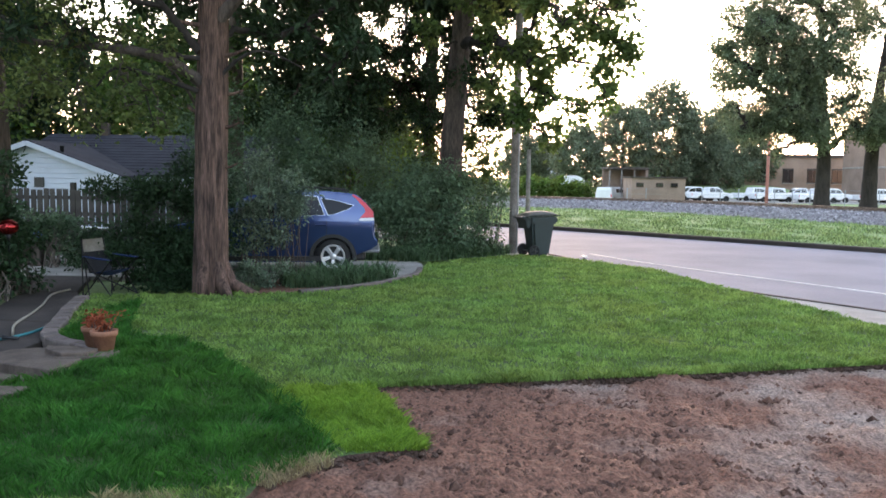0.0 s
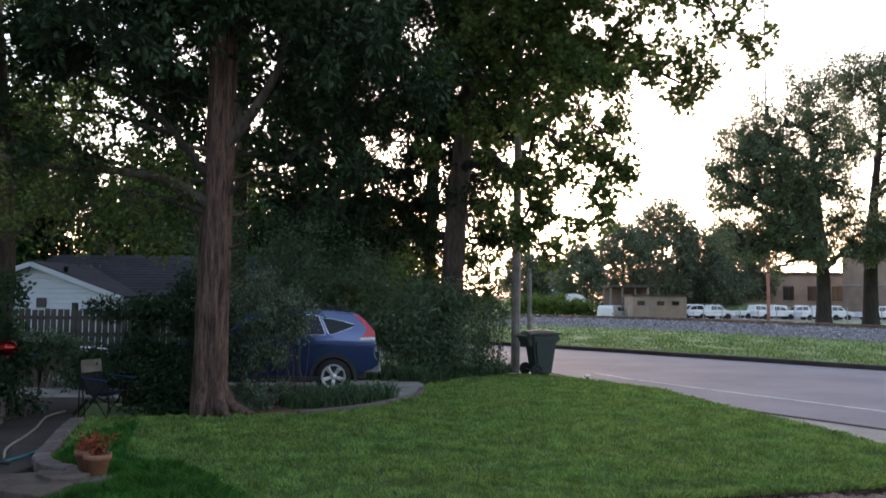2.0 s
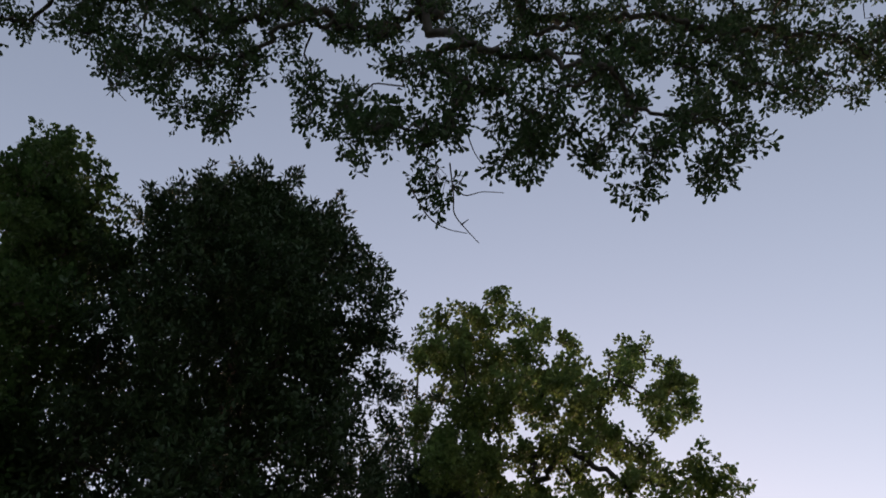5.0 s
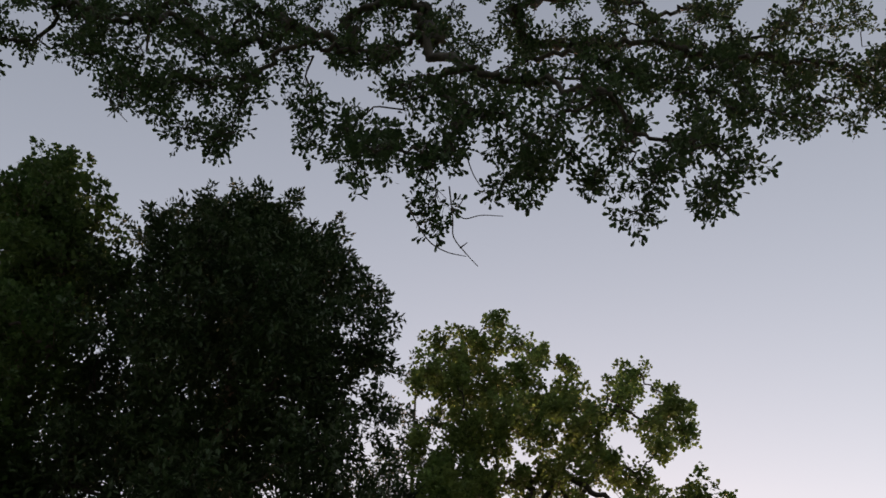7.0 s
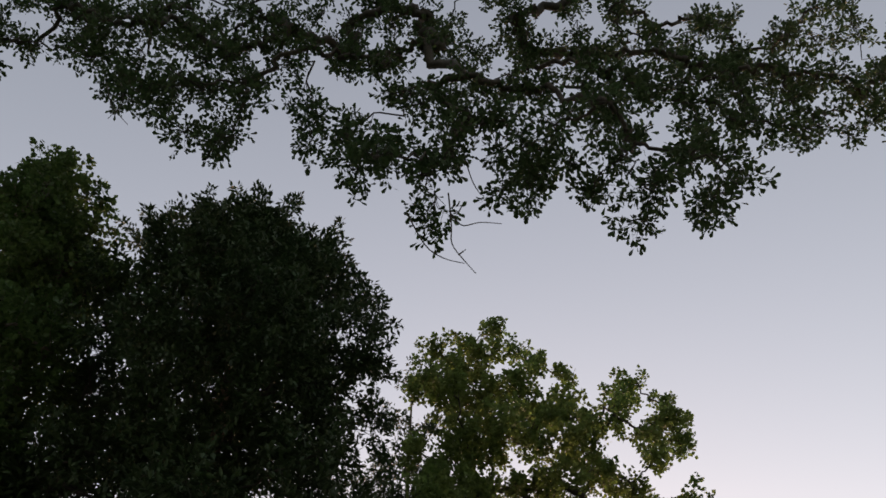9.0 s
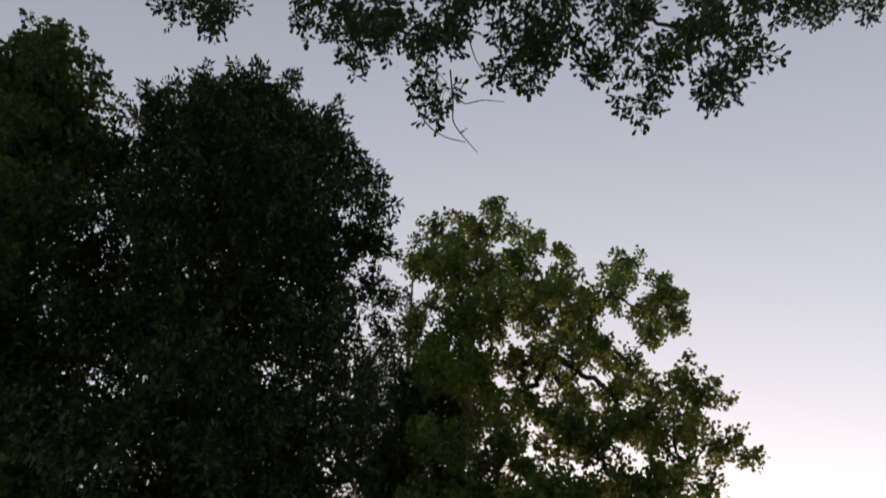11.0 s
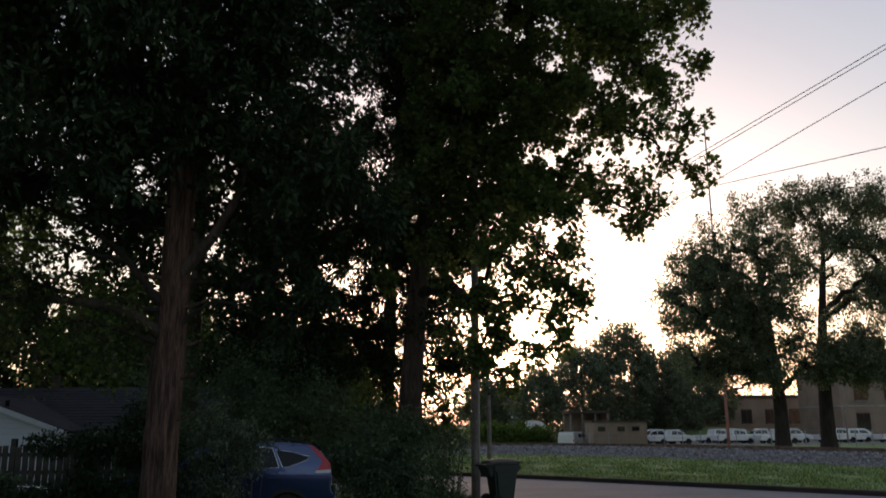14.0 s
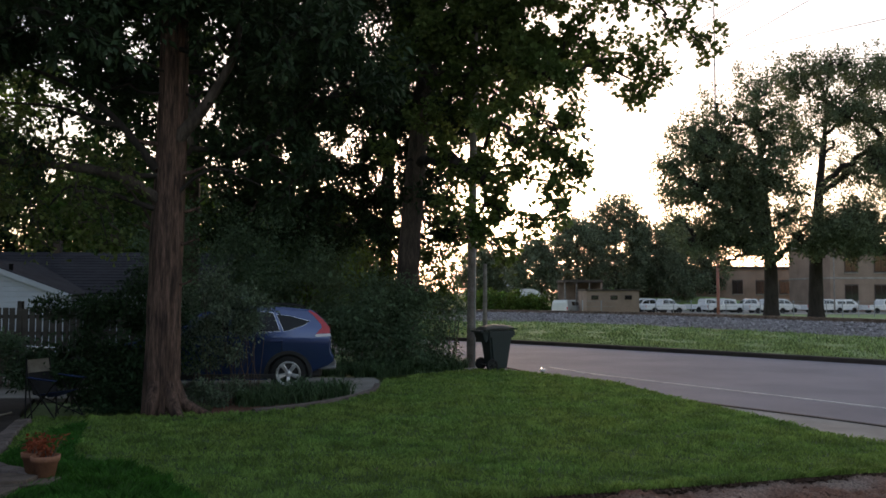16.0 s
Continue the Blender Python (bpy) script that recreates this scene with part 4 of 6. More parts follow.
for k, (x, y, h, w) in enumerate([(26, 120.92, 13.5, 6), (33, 125.76, 16.8, 7), (19, 116.09, 10, 5), (40, 127.7, 13, 7), (13, 130.6, 9, 5.5), (47, 135.44, 14, 7)]):
    rough_tree("far_tree", x, y, h, w, 0.3, LEAF_FAR_HAZE, BARK_DARK, 50 + k, "distant tree with foliage colour paled for haze", 0.2, (0.38, 0.28), 30, 4.2, 34, -0.62, group="distant trees", spread=0.8)
for k, (x, y, h, w) in enumerate([(-22, 40.63, 13, 6), (-14, 42.57, 7.5, 5), (-6, 38.7, 6, 4), (-30, 38.7, 15, 7), (-18, 53.21, 9, 6), (-9, 54.17, 7, 5), (-3.4, 33, 5, 3), (-8.0, 40, 6.5, 4), (-2.6, 35.5, 4.5, 3)]):
    rough_tree("woodland_tree", x, y, h, w, 0.25, LEAF_WOOD, BARK_DARK, 60 + k, "leafy tree in the thicket behind the drive", 0.12, (0.3, 0.24), 26, 4.4, 28, -0.1, group="trees of the thicket", spread=0.6)

for k, (x, y, h, w) in enumerate([(-20.5, 39, 9, 4.5), (-25.5, 45, 12, 6), (-15.5, 46, 9, 5)]):
    rough_tree("woodland_tree", x, y, h, w, 0.25, LEAF_CEDAR, BARK_DARK, 101 + k, "dark evergreen tree in the thicket behind the house", 0.08, (0.3, 0.22), 26, 5.0, 32, -0.1, group="trees of the thicket", spread=0.6)
rough_tree("woodland_tree", -6.5, 26.1, 21, 5.2, 0.25, LEAF_LEFT, BARK_DARK, 82, "tall dark tree behind the parked car", 0.2, (0.19, 0.15), 44, 8.0, 38, -0.1, spread=0.34, group="trees of the thicket")
rough_tree("woodland_tree", -16.5, 27.5, 19, 6.0, 0.25, LEAF_LEFT, BARK_DARK, 83, "tall dark tree behind the fence", 0.3, (0.17, 0.13), 30, 7, 44, -0.1, spread=0.34, group="trees of the thicket")

bush("yew_bush", "dense dark evergreen bush beside the tree trunk", [(-5.3, 14.8, 0.55, 0.85), (-4.5, 14.9, 0.7, 0.9), (-5.7, 15.0, 1.4, 0.6), (-4.9, 15.1, 1.6, 0.65), (-4.3, 14.35, 0.35, 0.45), (-6.2, 15.1, 0.7, 0.6), (-4.9, 14.4, 0.25, 0.5), (-5.3, 14.75, 0.25, 0.45), (-4.3, 15.0, 1.5, 0.6)], LEAF_YEW, BARK_DARK, 71, 150, 0.1, 50, (0.09, 0.035), hollow=0.2, stems=4)
bush("small_leaved_bush", "loose grey-green bush with bare canes before the car", [(-3.5, 15.0, 1.7, 0.42), (-3.05, 15.05, 1.85, 0.45), (-2.68, 15.1, 1.72, 0.33), (-3.55, 15.1, 1.2, 0.42), (-3.1, 15.0, 1.3, 0.45), (-2.72, 15.05, 1.25, 0.26), (-3.45, 15.2, 0.75, 0.35), (-2.95, 15.1, 0.85, 0.25), (-3.3, 15.1, 2.05, 0.4), (-3.35, 14.6, 0.2, 0.3), (-3.0, 14.75, 0.2, 0.26), (-3.6, 14.7, 0.3, 0.28)], LEAF_SILVER, CANE, 72, 240, 0.09, 30, (0.075, 0.032), stems=3, hollow=0.1, stem_r=0.008)
bush("large_shrub", "great mound of dark green shrubbery behind the car", [(-0.9, 20.9, 1.0, 1.2), (0.3, 21.28, 1.0, 1.1), (-1.4, 21.48, 1.5, 1.1), (-0.4, 21.67, 1.3, 1.1), (0.75, 21.67, 0.45, 0.5), (-2.6, 21.67, 1.6, 1.2), (-4.2, 21.67, 1.8, 1.4), (-5.6, 21.67, 1.3, 1.1), (-3.2, 23.02, 2.9, 1.3), (-5.2, 23.02, 3.1, 1.5)], LEAF_SHRUB, BARK_DARK, 73, 92, 0.19, 44, (0.10, 0.055), hollow=0.5, stems=4)
bush("thicket_bush", "tangled green undergrowth behind the shrubbery", [(0.2, 24.8, 2.4, 0.9), (1.0, 25.0, 1.8, 0.8), (0.5, 25.0, 3.5, 0.7), (1.3, 25.2, 2.9, 0.5), (-0.8, 25.0, 3.2, 0.9), (-1.8, 25.2, 4.0, 0.8), (1.6, 25.0, 1.2, 0.6), (-0.1, 25.2, 4.3, 0.5), (-3.0, 25.4, 4.4, 0.8)], LEAF_SHRUB, BARK_DARK, 77, 46, 0.2, 30, (0.12, 0.07), hollow=0.3, stems=4)
bush("viburnum_bush", "leafy green bush at the edge of the path", [(-7.3, 12.77, 0.5, 0.7), (-7.6, 13.16, 1.2, 0.7), (-7.5, 13.54, 1.9, 0.5), (-7.0, 12.19, 0.3, 0.5), (-8.2, 13.74, 0.9, 0.8), (-7.0, 13.4, 1.0, 0.55), (-6.85, 13.5, 0.45, 0.45), (-7.4, 13.6, 1.5, 0.55), (-6.8, 12.6, 0.35, 0.4)], LEAF_YEW, BARK_GREY, 74, 90, 0.12, 34, (0.1, 0.06), hollow=0.3)
bush("low_bush", "low green plants at the foot of the fence", [(-7.6, 17.61, 0.2, 0.5), (-8.4, 17.99, 0.3, 0.6), (-9.3, 17.99, 0.5, 0.7), (-6.8, 17.99, 0.15, 0.4), (-8.8, 17.6, 0.9, 0.6), (-8.2, 17.4, 0.7, 0.5), (-9.6, 17.7, 1.2, 0.7), (-7.3, 17.2, 0.2, 0.45)], LEAF_SHRUB, BARK_GREY, 75, 90, 0.12, 30, (0.12, 0.05), hollow=0.3)
for k, (x, y, r) in enumerate([(8.3, 93, 1.5), (10.3, 94.2, 1.7), (12.1, 93, 1.9), (14.0, 93.5, 1.3), (15.6, 94.5, 1.2), (4.5, 89, 1.8), (1.5, 85.13, 2.0), (24.5, 97.7, 1.5)]):
    bush("hedge_bush", "rounded green hedge bush beyond the railway", [(x, y, 0.2, r), (x + 0.9 * r, y, 0.0, 0.8 * r), (x - 0.2, y, 0.9 + 0.3 * (k % 2), 0.8 * r)], LEAF_WOOD, BARK_DARK, 90 + k, 22, 0.3, 26, (0.3, 0.2), group="hedge beyond the railway", z0=-0.6)


def tufts(name, poly, count, tall, wide, mat, label, seed, arch=0.7):
    """Strap-leaved ground cover: arching blades in clumps."""
    g = np.random.default_rng(seed)
    p = np.asarray(poly)
    x, y = g.uniform(p[:, 0].min(), p[:, 0].max(), 60000), g.uniform(p[:, 1].min(), p[:, 1].max(), 60000)
    ok = inside(poly, x, y)
    x, y = x[ok][:count], y[ok][:count]
    n, k = len(x), 10
    a = g.uniform(0, 2 * np.pi, (n, k))
    h = tall * g.uniform(0.5, 1.35, (n, k)) * (1 + 0.35 * relief(x, y, 0.4, seed))[:, None]
    out = h * arch * g.uniform(0.5, 1.3, (n, k))
    d = np.stack([np.cos(a), np.sin(a)], -1)
    s = np.stack([-np.sin(a), np.cos(a), 0 * a], -1) * wide / 2
    b = np.stack([np.repeat(x[:, None], k, 1) + g.normal(0, 0.05, (n, k)), np.repeat(y[:, None], k, 1) + g.normal(0, 0.05, (n, k)), np.full((n, k), -0.03)], -1)
    def spot(f, z):
        return b + np.concatenate([d * (out * f)[..., None], (h * z)[..., None]], -1)
    rings = [b - s, b + s, spot(0.3, 0.75) - s, spot(0.3, 0.75) + s, spot(0.62, 1.0) - 0.8 * s, spot(0.62, 1.0) + 0.8 * s, spot(1.0, 0.7) - 0.1 * s, spot(1.0, 0.7) + 0.1 * s]
    v = np.stack(rings, 2).reshape(-1, 3)
    quad = np.array([[0, 1, 3, 2], [2, 3, 5, 4], [4, 5, 7, 6]])
    f = (8 * np.arange(n * k)[:, None, None] + quad[None]).reshape(-1, 4)
    return tagged(new(name, mesh_of(name, v, f, mat)), label, "ground cover", kind="stuff")



BED = [(-3.1, 13.83), (-2.5, 13.98), (-1.5, 14.85), (-0.85, 16.06), (-0.75, 16.45), (-1.7, 16.16), (-3.4, 15.67)]
IVY = [(-0.5, 19.3), (0.4, 20.22), (1.5, 21.23), (1.75, 21.86), (0.6, 22.15), (-1.5, 20.51), (-2.6, 19.64)]
tufts("border_grass", [(-2.7, 14.41), (-1.6, 14.99), (-0.85, 16.16), (-1.7, 16.06), (-3.0, 15.38)], 300, 0.22, 0.015, LEAF_IVY, "strap-leaved border grass filling the kerbed bed", 15, 1.15)
tufts("ivy_border", IVY, 560, 0.24, 0.017, LEAF_IVY, "dark green strap-leaved ground cover below the shrubbery", 16, 1.1)

# ---- paths, drive, kerbs and railway ----
TERRACOTTA = material("terracotta", (0.42, 0.20, 0.12), (0.30, 0.135, 0.08), 7.0, 50.0, 0.85, 0.25, spread=0.12)
DRY_LEAF = leaf_material("withered_leaves", (0.30, 0.085, 0.035), 0.02, 0.45, 0.25)
STONE = material("flagstone", (0.158, 0.12, 0.094), (0.088, 0.065, 0.052), 6.0, 50.0, 0.9, 0.5, spread=0.2)
PAINT_BLUE = material("blue_car_paint", (0.03, 0.058, 0.175), (0.027, 0.052, 0.16), 2.0, 300.0, 0.28, 0.0, 0.6, spread=0.03, coat=1.0)
TRIM_BLACK = plain("black_plastic", (0.018, 0.018, 0.02), 0.55)
RUBBER = plain("tyre_rubber", (0.016, 0.016, 0.017), 0.85)
CHROME = plain("bright_metal", (0.62, 0.63, 0.65), 0.2, 1.0)
ALLOY = plain("wheel_alloy", (0.72, 0.73, 0.75), 0.35, 0.6)
CAR_GLASS = material("tinted_car_glass", (0.008, 0.009, 0.011), (0.006, 0.007, 0.009), 4.0, 80.0, 0.1, 0.0, spec=0.22)
DARK_GLASS = plain("dark_window_glass", (0.012, 0.014, 0.017), 0.05, 0.0, 1.0)
LIGHT_RED = plain("red_lamp_glass", (0.62, 0.012, 0.028), 0.3, 0.0, 0.25)
LIGHT_CLEAR = plain("clear_lamp_glass", (0.62, 0.60, 0.60), 0.15, 0.0, 1.0)
BIN_GREEN = material("bin_plastic", (0.025, 0.040, 0.042), (0.021, 0.033, 0.035), 3.0, 60.0, 0.5, 0.08, spread=0.12)
BIN_LID = material("bin_lid_plastic", (0.045, 0.055, 0.047), (0.034, 0.042, 0.036), 3.0, 60.0, 0.7, 0.08, spread=0.12)
POLE_WOOD = material("weathered_pole", (0.25, 0.225, 0.21), (0.15, 0.13, 0.12), 4.0, 34.0, 0.9, 0.5, spread=0.25)
FENCE_WOOD = material("fence_boards", (0.05, 0.045, 0.04), (0.028, 0.025, 0.022), 4.0, 34.0, 0.9, 0.4, per="object", spread=0.3)
# white boards with the blue of sky light tinted into the colour
SIDING_SKYLIT = material("white_siding_skylit", (0.43, 0.48, 0.59), (0.36, 0.40, 0.50), 1.0, 30.0, 0.6, 0.05, spread=0.04)
ROOFING = material("dark_shingles", (0.036, 0.037, 0.047), (0.024, 0.025, 0.033), 1.5, 18.0, 0.85, 0.4, per="island", spread=0.2, spec=0.15)
WHITE_PAINT = material("white_vehicle_paint", (0.74, 0.75, 0.77), (0.68, 0.69, 0.71), 2.0, 60.0, 0.3, 0.0, spread=0.03, coat=0.6)
TAN_BLOCK = material("tan_block", (0.32, 0.235, 0.195), (0.245, 0.18, 0.148), 0.8, 9.0, 0.9, 0.2, spread=0.12)
TAN_BRICK = material("tan_brick", (0.29, 0.215, 0.17), (0.22, 0.16, 0.125), 0.5, 9.0, 0.9, 0.2, spread=0.12)
GREY_METAL = plain("grey_metal", (0.30, 0.31, 0.32), 0.5, 0.6)
BLACK_METAL = plain("black_metal", (0.012, 0.012, 0.012), 0.5, 0.4)
CLOTH_BLUE = material("blue_canvas", (0.02, 0.045, 0.16), (0.015, 0.032, 0.12), 9.0, 200.0, 0.9, 0.2)
CLOTH_BEIGE = material("beige_canvas", (0.22, 0.195, 0.16), (0.16, 0.14, 0.115), 9.0, 200.0, 0.9, 0.2)
CLOTH_BLACK = material("black_canvas", (0.015, 0.015, 0.018), (0.01, 0.01, 0.012), 9.0, 200.0, 0.9, 0.2)
HOSE_TAN = plain("tan_hose_rubber", (0.36, 0.32, 0.25), 0.5)
HOSE_TEAL = plain("teal_hose_rubber", (0.03, 0.20, 0.22), 0.45)
MAST_RED = material("red_lower_mast", (0.33, 0.12, 0.08), (0.24, 0.09, 0.06), 1.0, 20.0, 0.6, 0.05)


def slab(poly, z, thick, name, mat, parent=None, label=""):
    """A flat piece of any outline, with thickness and a small chamfer."""
    bm = bmesh.new()
    top = [bm.verts.new((x, y, z)) for x, y in poly]
    f = bm.faces.new(top)
    low = bmesh.ops.extrude_face_region(bm, geom=[f])
    bmesh.ops.translate(bm, vec=(0, 0, -thick), verts=[v for v in low["geom"] if isinstance(v, bmesh.types.BMVert)])
    rim = [e for e in bm.edges if all(abs(v.co.z - z) < 1e-5 for v in e.verts)]
    bmesh.ops.bevel(bm, geom=rim, offset=0.008, segments=1, affect="EDGES")
    return part(name, bm, mat, parent, label)


drive = slab([(-12, 15.87), (-3.4, 15.87), (-1.0, 16.35), (-0.55, 17.36), (-0.45, 18.77), (-0.6, 19.35), (-12, 19.93)], -0.025, 0.08, "driveway", CONCRETE)
tagged(drive, "pale concrete drive beside the planted bed", "driveway", kind="structure")
bed = slab(BED, -0.035, 0.06, "planting_bed", EARTH)
tagged(bed, "bare soil bed round the tree and border grass", "soil", kind="structure")
edging = setting("bed_kerb", strip([(-2.4, 13.83), (-1.44, 14.7), (-0.7, 16.06), (-0.5, 16.93), (-0.48, 17.61)], [(-0.06, -0.1), (-0.06, 0.03), (-0.045, 0.04), (0.045, 0.04), (0.06, 0.03), (0.06, -0.1)], PAVER, "bed_kerb"), None, "curved pale concrete kerb round the planted bed", "kerb")

walkway = thing("garden_path", (0, 0, 0), "worn concrete slab path running to the fence, shade darkened into its colour", "path", kind="structure")
for quad in ([(-5.6, 12.77), (-6.1, 13.74), (-7.0, 13.69), (-6.6, 12.19), (-6.0, 11.03), (-5.2, 10.93)], [(-6.13, 13.77), (-7.05, 13.72), (-8.2, 16.35), (-7.0, 16.54)], [(-5.18, 10.9), (-5.97, 11), (-6.2, 9.29), (-5.4, 8.32), (-4.75, 9.09), (-4.7, 9.87)]):
    slab(quad, -0.03, 0.08, "path_slab", CONCRETE_OLD_SHADE, walkway)

stone_edge = thing("paver_edging", (0, 0, 0), "row of grey pavers edging the lawn by the path", "edging", kind="structure")
line = even(curve_through([(-5.62, 12.82), (-5.35, 11.8), (-4.98, 10.64), (-4.72, 9.82), (-4.35, 9.38), (-3.85, 9.11)]), 0.27)
brick_mesh = None
for k, (p, q) in enumerate(zip(line, line[1:])):
    ang = math.degrees(math.atan2(q[1] - p[1], q[0] - p[0]))
    if brick_mesh is None:
        ob = part("paver", block((0.25, 0.2, 0.15), (0, 0, 0), 0.015), PAVER, stone_edge)
        brick_mesh = ob.data
    else:
        ob = part("paver", brick_mesh, None, stone_edge)
    ob.matrix_basis = pose((p[0] + q[0]) / 2, (p[1] + q[1]) / 2, -0.03 + 0.012 * random.random(), random.uniform(-2, 2), random.uniform(-2, 2), ang + random.uniform(-4, 3.87))

step = thing("stone_step", (-4.25, 8.46, -0.06), "cracked thick concrete step slab by the lawn", "step")
slab([(-0.55, -0.12), (0.45, -0.55), (0.52, 0.05), (0.2, 0.62), (-0.42, 0.38)], 0.10, 0.16, "slab", STONE, step)
slab([(-0.6, -0.25), (-0.2, -0.4), (0.38, -0.62), (0.3, -0.75), (-0.5, -0.5)], 0.04, 0.12, "lower_slab", STONE, step)
flag = thing("flagstone", (-4.0, 8.66, 0.04), "loose pale flagstone lying on the step", "stone")
slab([(-0.28, 0.2), (-0.22, 0.02), (0.05, -0.2), (0.3, -0.14), (0.32, 0.08), (0.0, 0.16)], 0.045, 0.045, "flag", STONE, flag)
flag2 = copy_thing(flag, pose(-3.72, 8.61, 0.0, 2, 0, 70))
for x, y, s in ((-4.02, 7.21, 10), (-4.25, 6.82, 60), (-4.5, 6.48, 120)):
    tagged(copy_thing(flag, pose(x, y, -0.02, 0, 0, s)), "weathered edging stone sunk in long grass", "stone", "edging stones")


def pot(name, place, r, h, label, seed, plant):
    root = thing(name, place, label, "plant pot")
    part("pot_body", lathe([(0, 0.0), (0.66 * r, 0), (0.9 * r, 0.74 * h), (1.0 * r, 0.75 * h), (1.04 * r, 0.99 * h), (1.0 * r, h), (0.9 * r, h), (0.86 * r, 0.8 * h), (0, 0.8 * h)], 28), TERRACOTTA, root)
    g = np.random.default_rng(seed)
    ends = np.column_stack([g.normal(0, 0.3 * r, plant), g.normal(0, 0.3 * r, plant), g.uniform(h + 0.02, h + 0.15, plant)])
    part("stem", tubes("stem", [(sag((0.3 * a, 0.3 * b, 0.8 * h), (a, b, c), 4), [0.006, 0.005, 0.004, 0.003]) for a, b, c in ends], BARK_GREY, 5), None, root)
    at = np.repeat(ends, 16, 0) + g.normal(0, 0.032, (16 * plant, 3))
    tagged(part("withered_foliage", leaves("withered_foliage", at, at * [2, 2, 0.2], 0.055, 0.03, DRY_LEAF, g), None, root, "withered red-brown leaves"), kind="stuff")
    return root


pot("flower_pot", (-3.66, 8.86, 0.03), 0.14, 0.23, "terracotta pot with a withered red-brown plant", 3, 12)
pot("flower_pot", (-3.88, 9.12, 0.03), 0.13, 0.22, "weathered terracotta pot with dry foliage behind another pot", 4, 9)

hose = thing("garden_hose", (0, 0, 0), "pale tan garden hose lying along the path", "hose")
part("hose_pipe", tubes("hose_pipe", [(np.column_stack([curve_through([(-5.2, 9.9), (-5.53, 10.6), (-5.75, 11.5), (-5.95, 12.2), (-6.32, 13.3), (-6.3, 13.9)]), np.full(121, -0.012)]), np.full(121, 0.016))], HOSE_TAN, 8), None, hose)
hose = thing("garden_hose", (0, 0, 0), "teal garden hose with a dark spray nozzle", "hose")
part("hose_pipe", tubes("hose_pipe", [(np.column_stack([curve_through([(-5.6, 9.2), (-5.15, 9.7), (-5.05, 10.4), (-5.2, 11.0)]), np.full(73, -0.012)]), np.full(73, 0.017))], HOSE_TEAL, 8), None, hose)
part("spray_nozzle", lathe([(0, 0), (0.02, 0), (0.025, 0.08), (0.016, 0.1), (0.03, 0.18), (0, 0.18)], 12, None, pose(-4.98, 9.62, 0.0, 80, 0, -60)), TRIM_BLACK, hose)

RAIL = [(40.0, 7.74), (30.5, 28.05), (23.3, 43.63), (15.4, 57.27), (3.75, 65.4), (-12.0, 71.59), (-40, 79.33)]
setting("ballast_bank", strip(RAIL, [(-3.0, -0.2), (-2.4, -0.06), (-0.75, 0.44), (2.25, 0.44), (4.6, -0.9)], BALLAST, "ballast_bank"), None, "grey stone ballast bank carrying the railway", "railway bank")
track = thing("railway_track", (0, 0, 0), "rusty steel railway track on stone ballast", "railway", kind="structure")
for s in (0.0, 1.5):
    part("rail", strip(RAIL, [(s - 0.07, 0.45), (s - 0.07, 0.47), (s - 0.012, 0.5), (s - 0.012, 0.565), (s - 0.037, 0.575), (s - 0.037, 0.61), (s + 0.037, 0.61), (s + 0.037, 0.575), (s + 0.012, 0.565), (s + 0.012, 0.5), (s + 0.07, 0.47), (s + 0.07, 0.45)], RAIL_STEEL, "rail"), None, track)
mid = even(offset(RAIL, 0.75), 0.6)
tie = None
for p, q in zip(mid, mid[1:]):
    if p[1] < 30 or p[0] < -8:
        continue
    if tie is None:
        ob = part("sleeper", block((0.23, 2.6, 0.16), (0, 0, 0), 0.015), TIMBER_OLD, track)
        tie = ob.data
    else:
        ob = part("sleeper", tie, None, track)
    ob.matrix_basis = pose(*p, 0.4, 0, 0, math.degrees(math.atan2(q[1] - p[1], q[0] - p[0])))


def stones(name, at, size, mat, label, category, seed):
    """Loose stones: dented octahedra of mixed size."""
    g = np.random.default_rng(seed)
    n = len(at)
    o = np.array([[1, 0, 0], [0, 1, 0], [-1, 0, 0], [0, -1, 0], [0, 0, 0.75], [0, 0, -0.7]], float)
    r = size * g.uniform(0.4, 1.5, (n, 1, 1)) ** 1.2
    a = g.uniform(0, 6.28, n)
    v = o[None] * r * g.uniform(0.6, 1.3, (n, 6, 3))
    c, s = np.cos(a)[:, None], np.sin(a)[:, None]
    v = np.stack([v[..., 0] * c - v[..., 1] * s, v[..., 0] * s + v[..., 1] * c, v[..., 2]], -1) + at[:, None]
    f = np.array([[0, 1, 4], [1, 2, 4], [2, 3, 4], [3, 0, 4], [1, 0, 5], [2, 1, 5], [3, 2, 5], [0, 3, 5]])
    return tagged(new(name, mesh_of(name, v.reshape(-1, 3), (f[None] + 6 * np.arange(n)[:, None, None]).reshape(-1, 3), mat)), label, category, kind="stuff")


g = np.random.default_rng(8)
n = 9000
line = even(offset(RAIL, 0.0), 0.2)
line = line[(line[:, 1] > 25) & (line[:, 0] > -6)]
side = even(offset(RAIL, -1.0), 0.2)
k = g.integers(0, len(line), n)
near = np.array([side[np.argmin(((side - line[j]) ** 2).sum(1))] for j in range(len(line))])
w = g.uniform(0.7, 2.7, n)
spot = line[k] + (near[k] - line[k]) * w[:, None] + g.normal(0, 0.1, (n, 2))
stones("ballast_stones", np.column_stack([spot, 0.44 - 0.3 * np.clip(w - 0.75, 0, 2)]), 0.075, BALLAST_STONE, "loose grey ballast stones on the bank", "stones", 9)
x, y = g.uniform(-1.5, 6.8, 40000), 4.15 + 4.6 * g.random(40000) ** 1.2
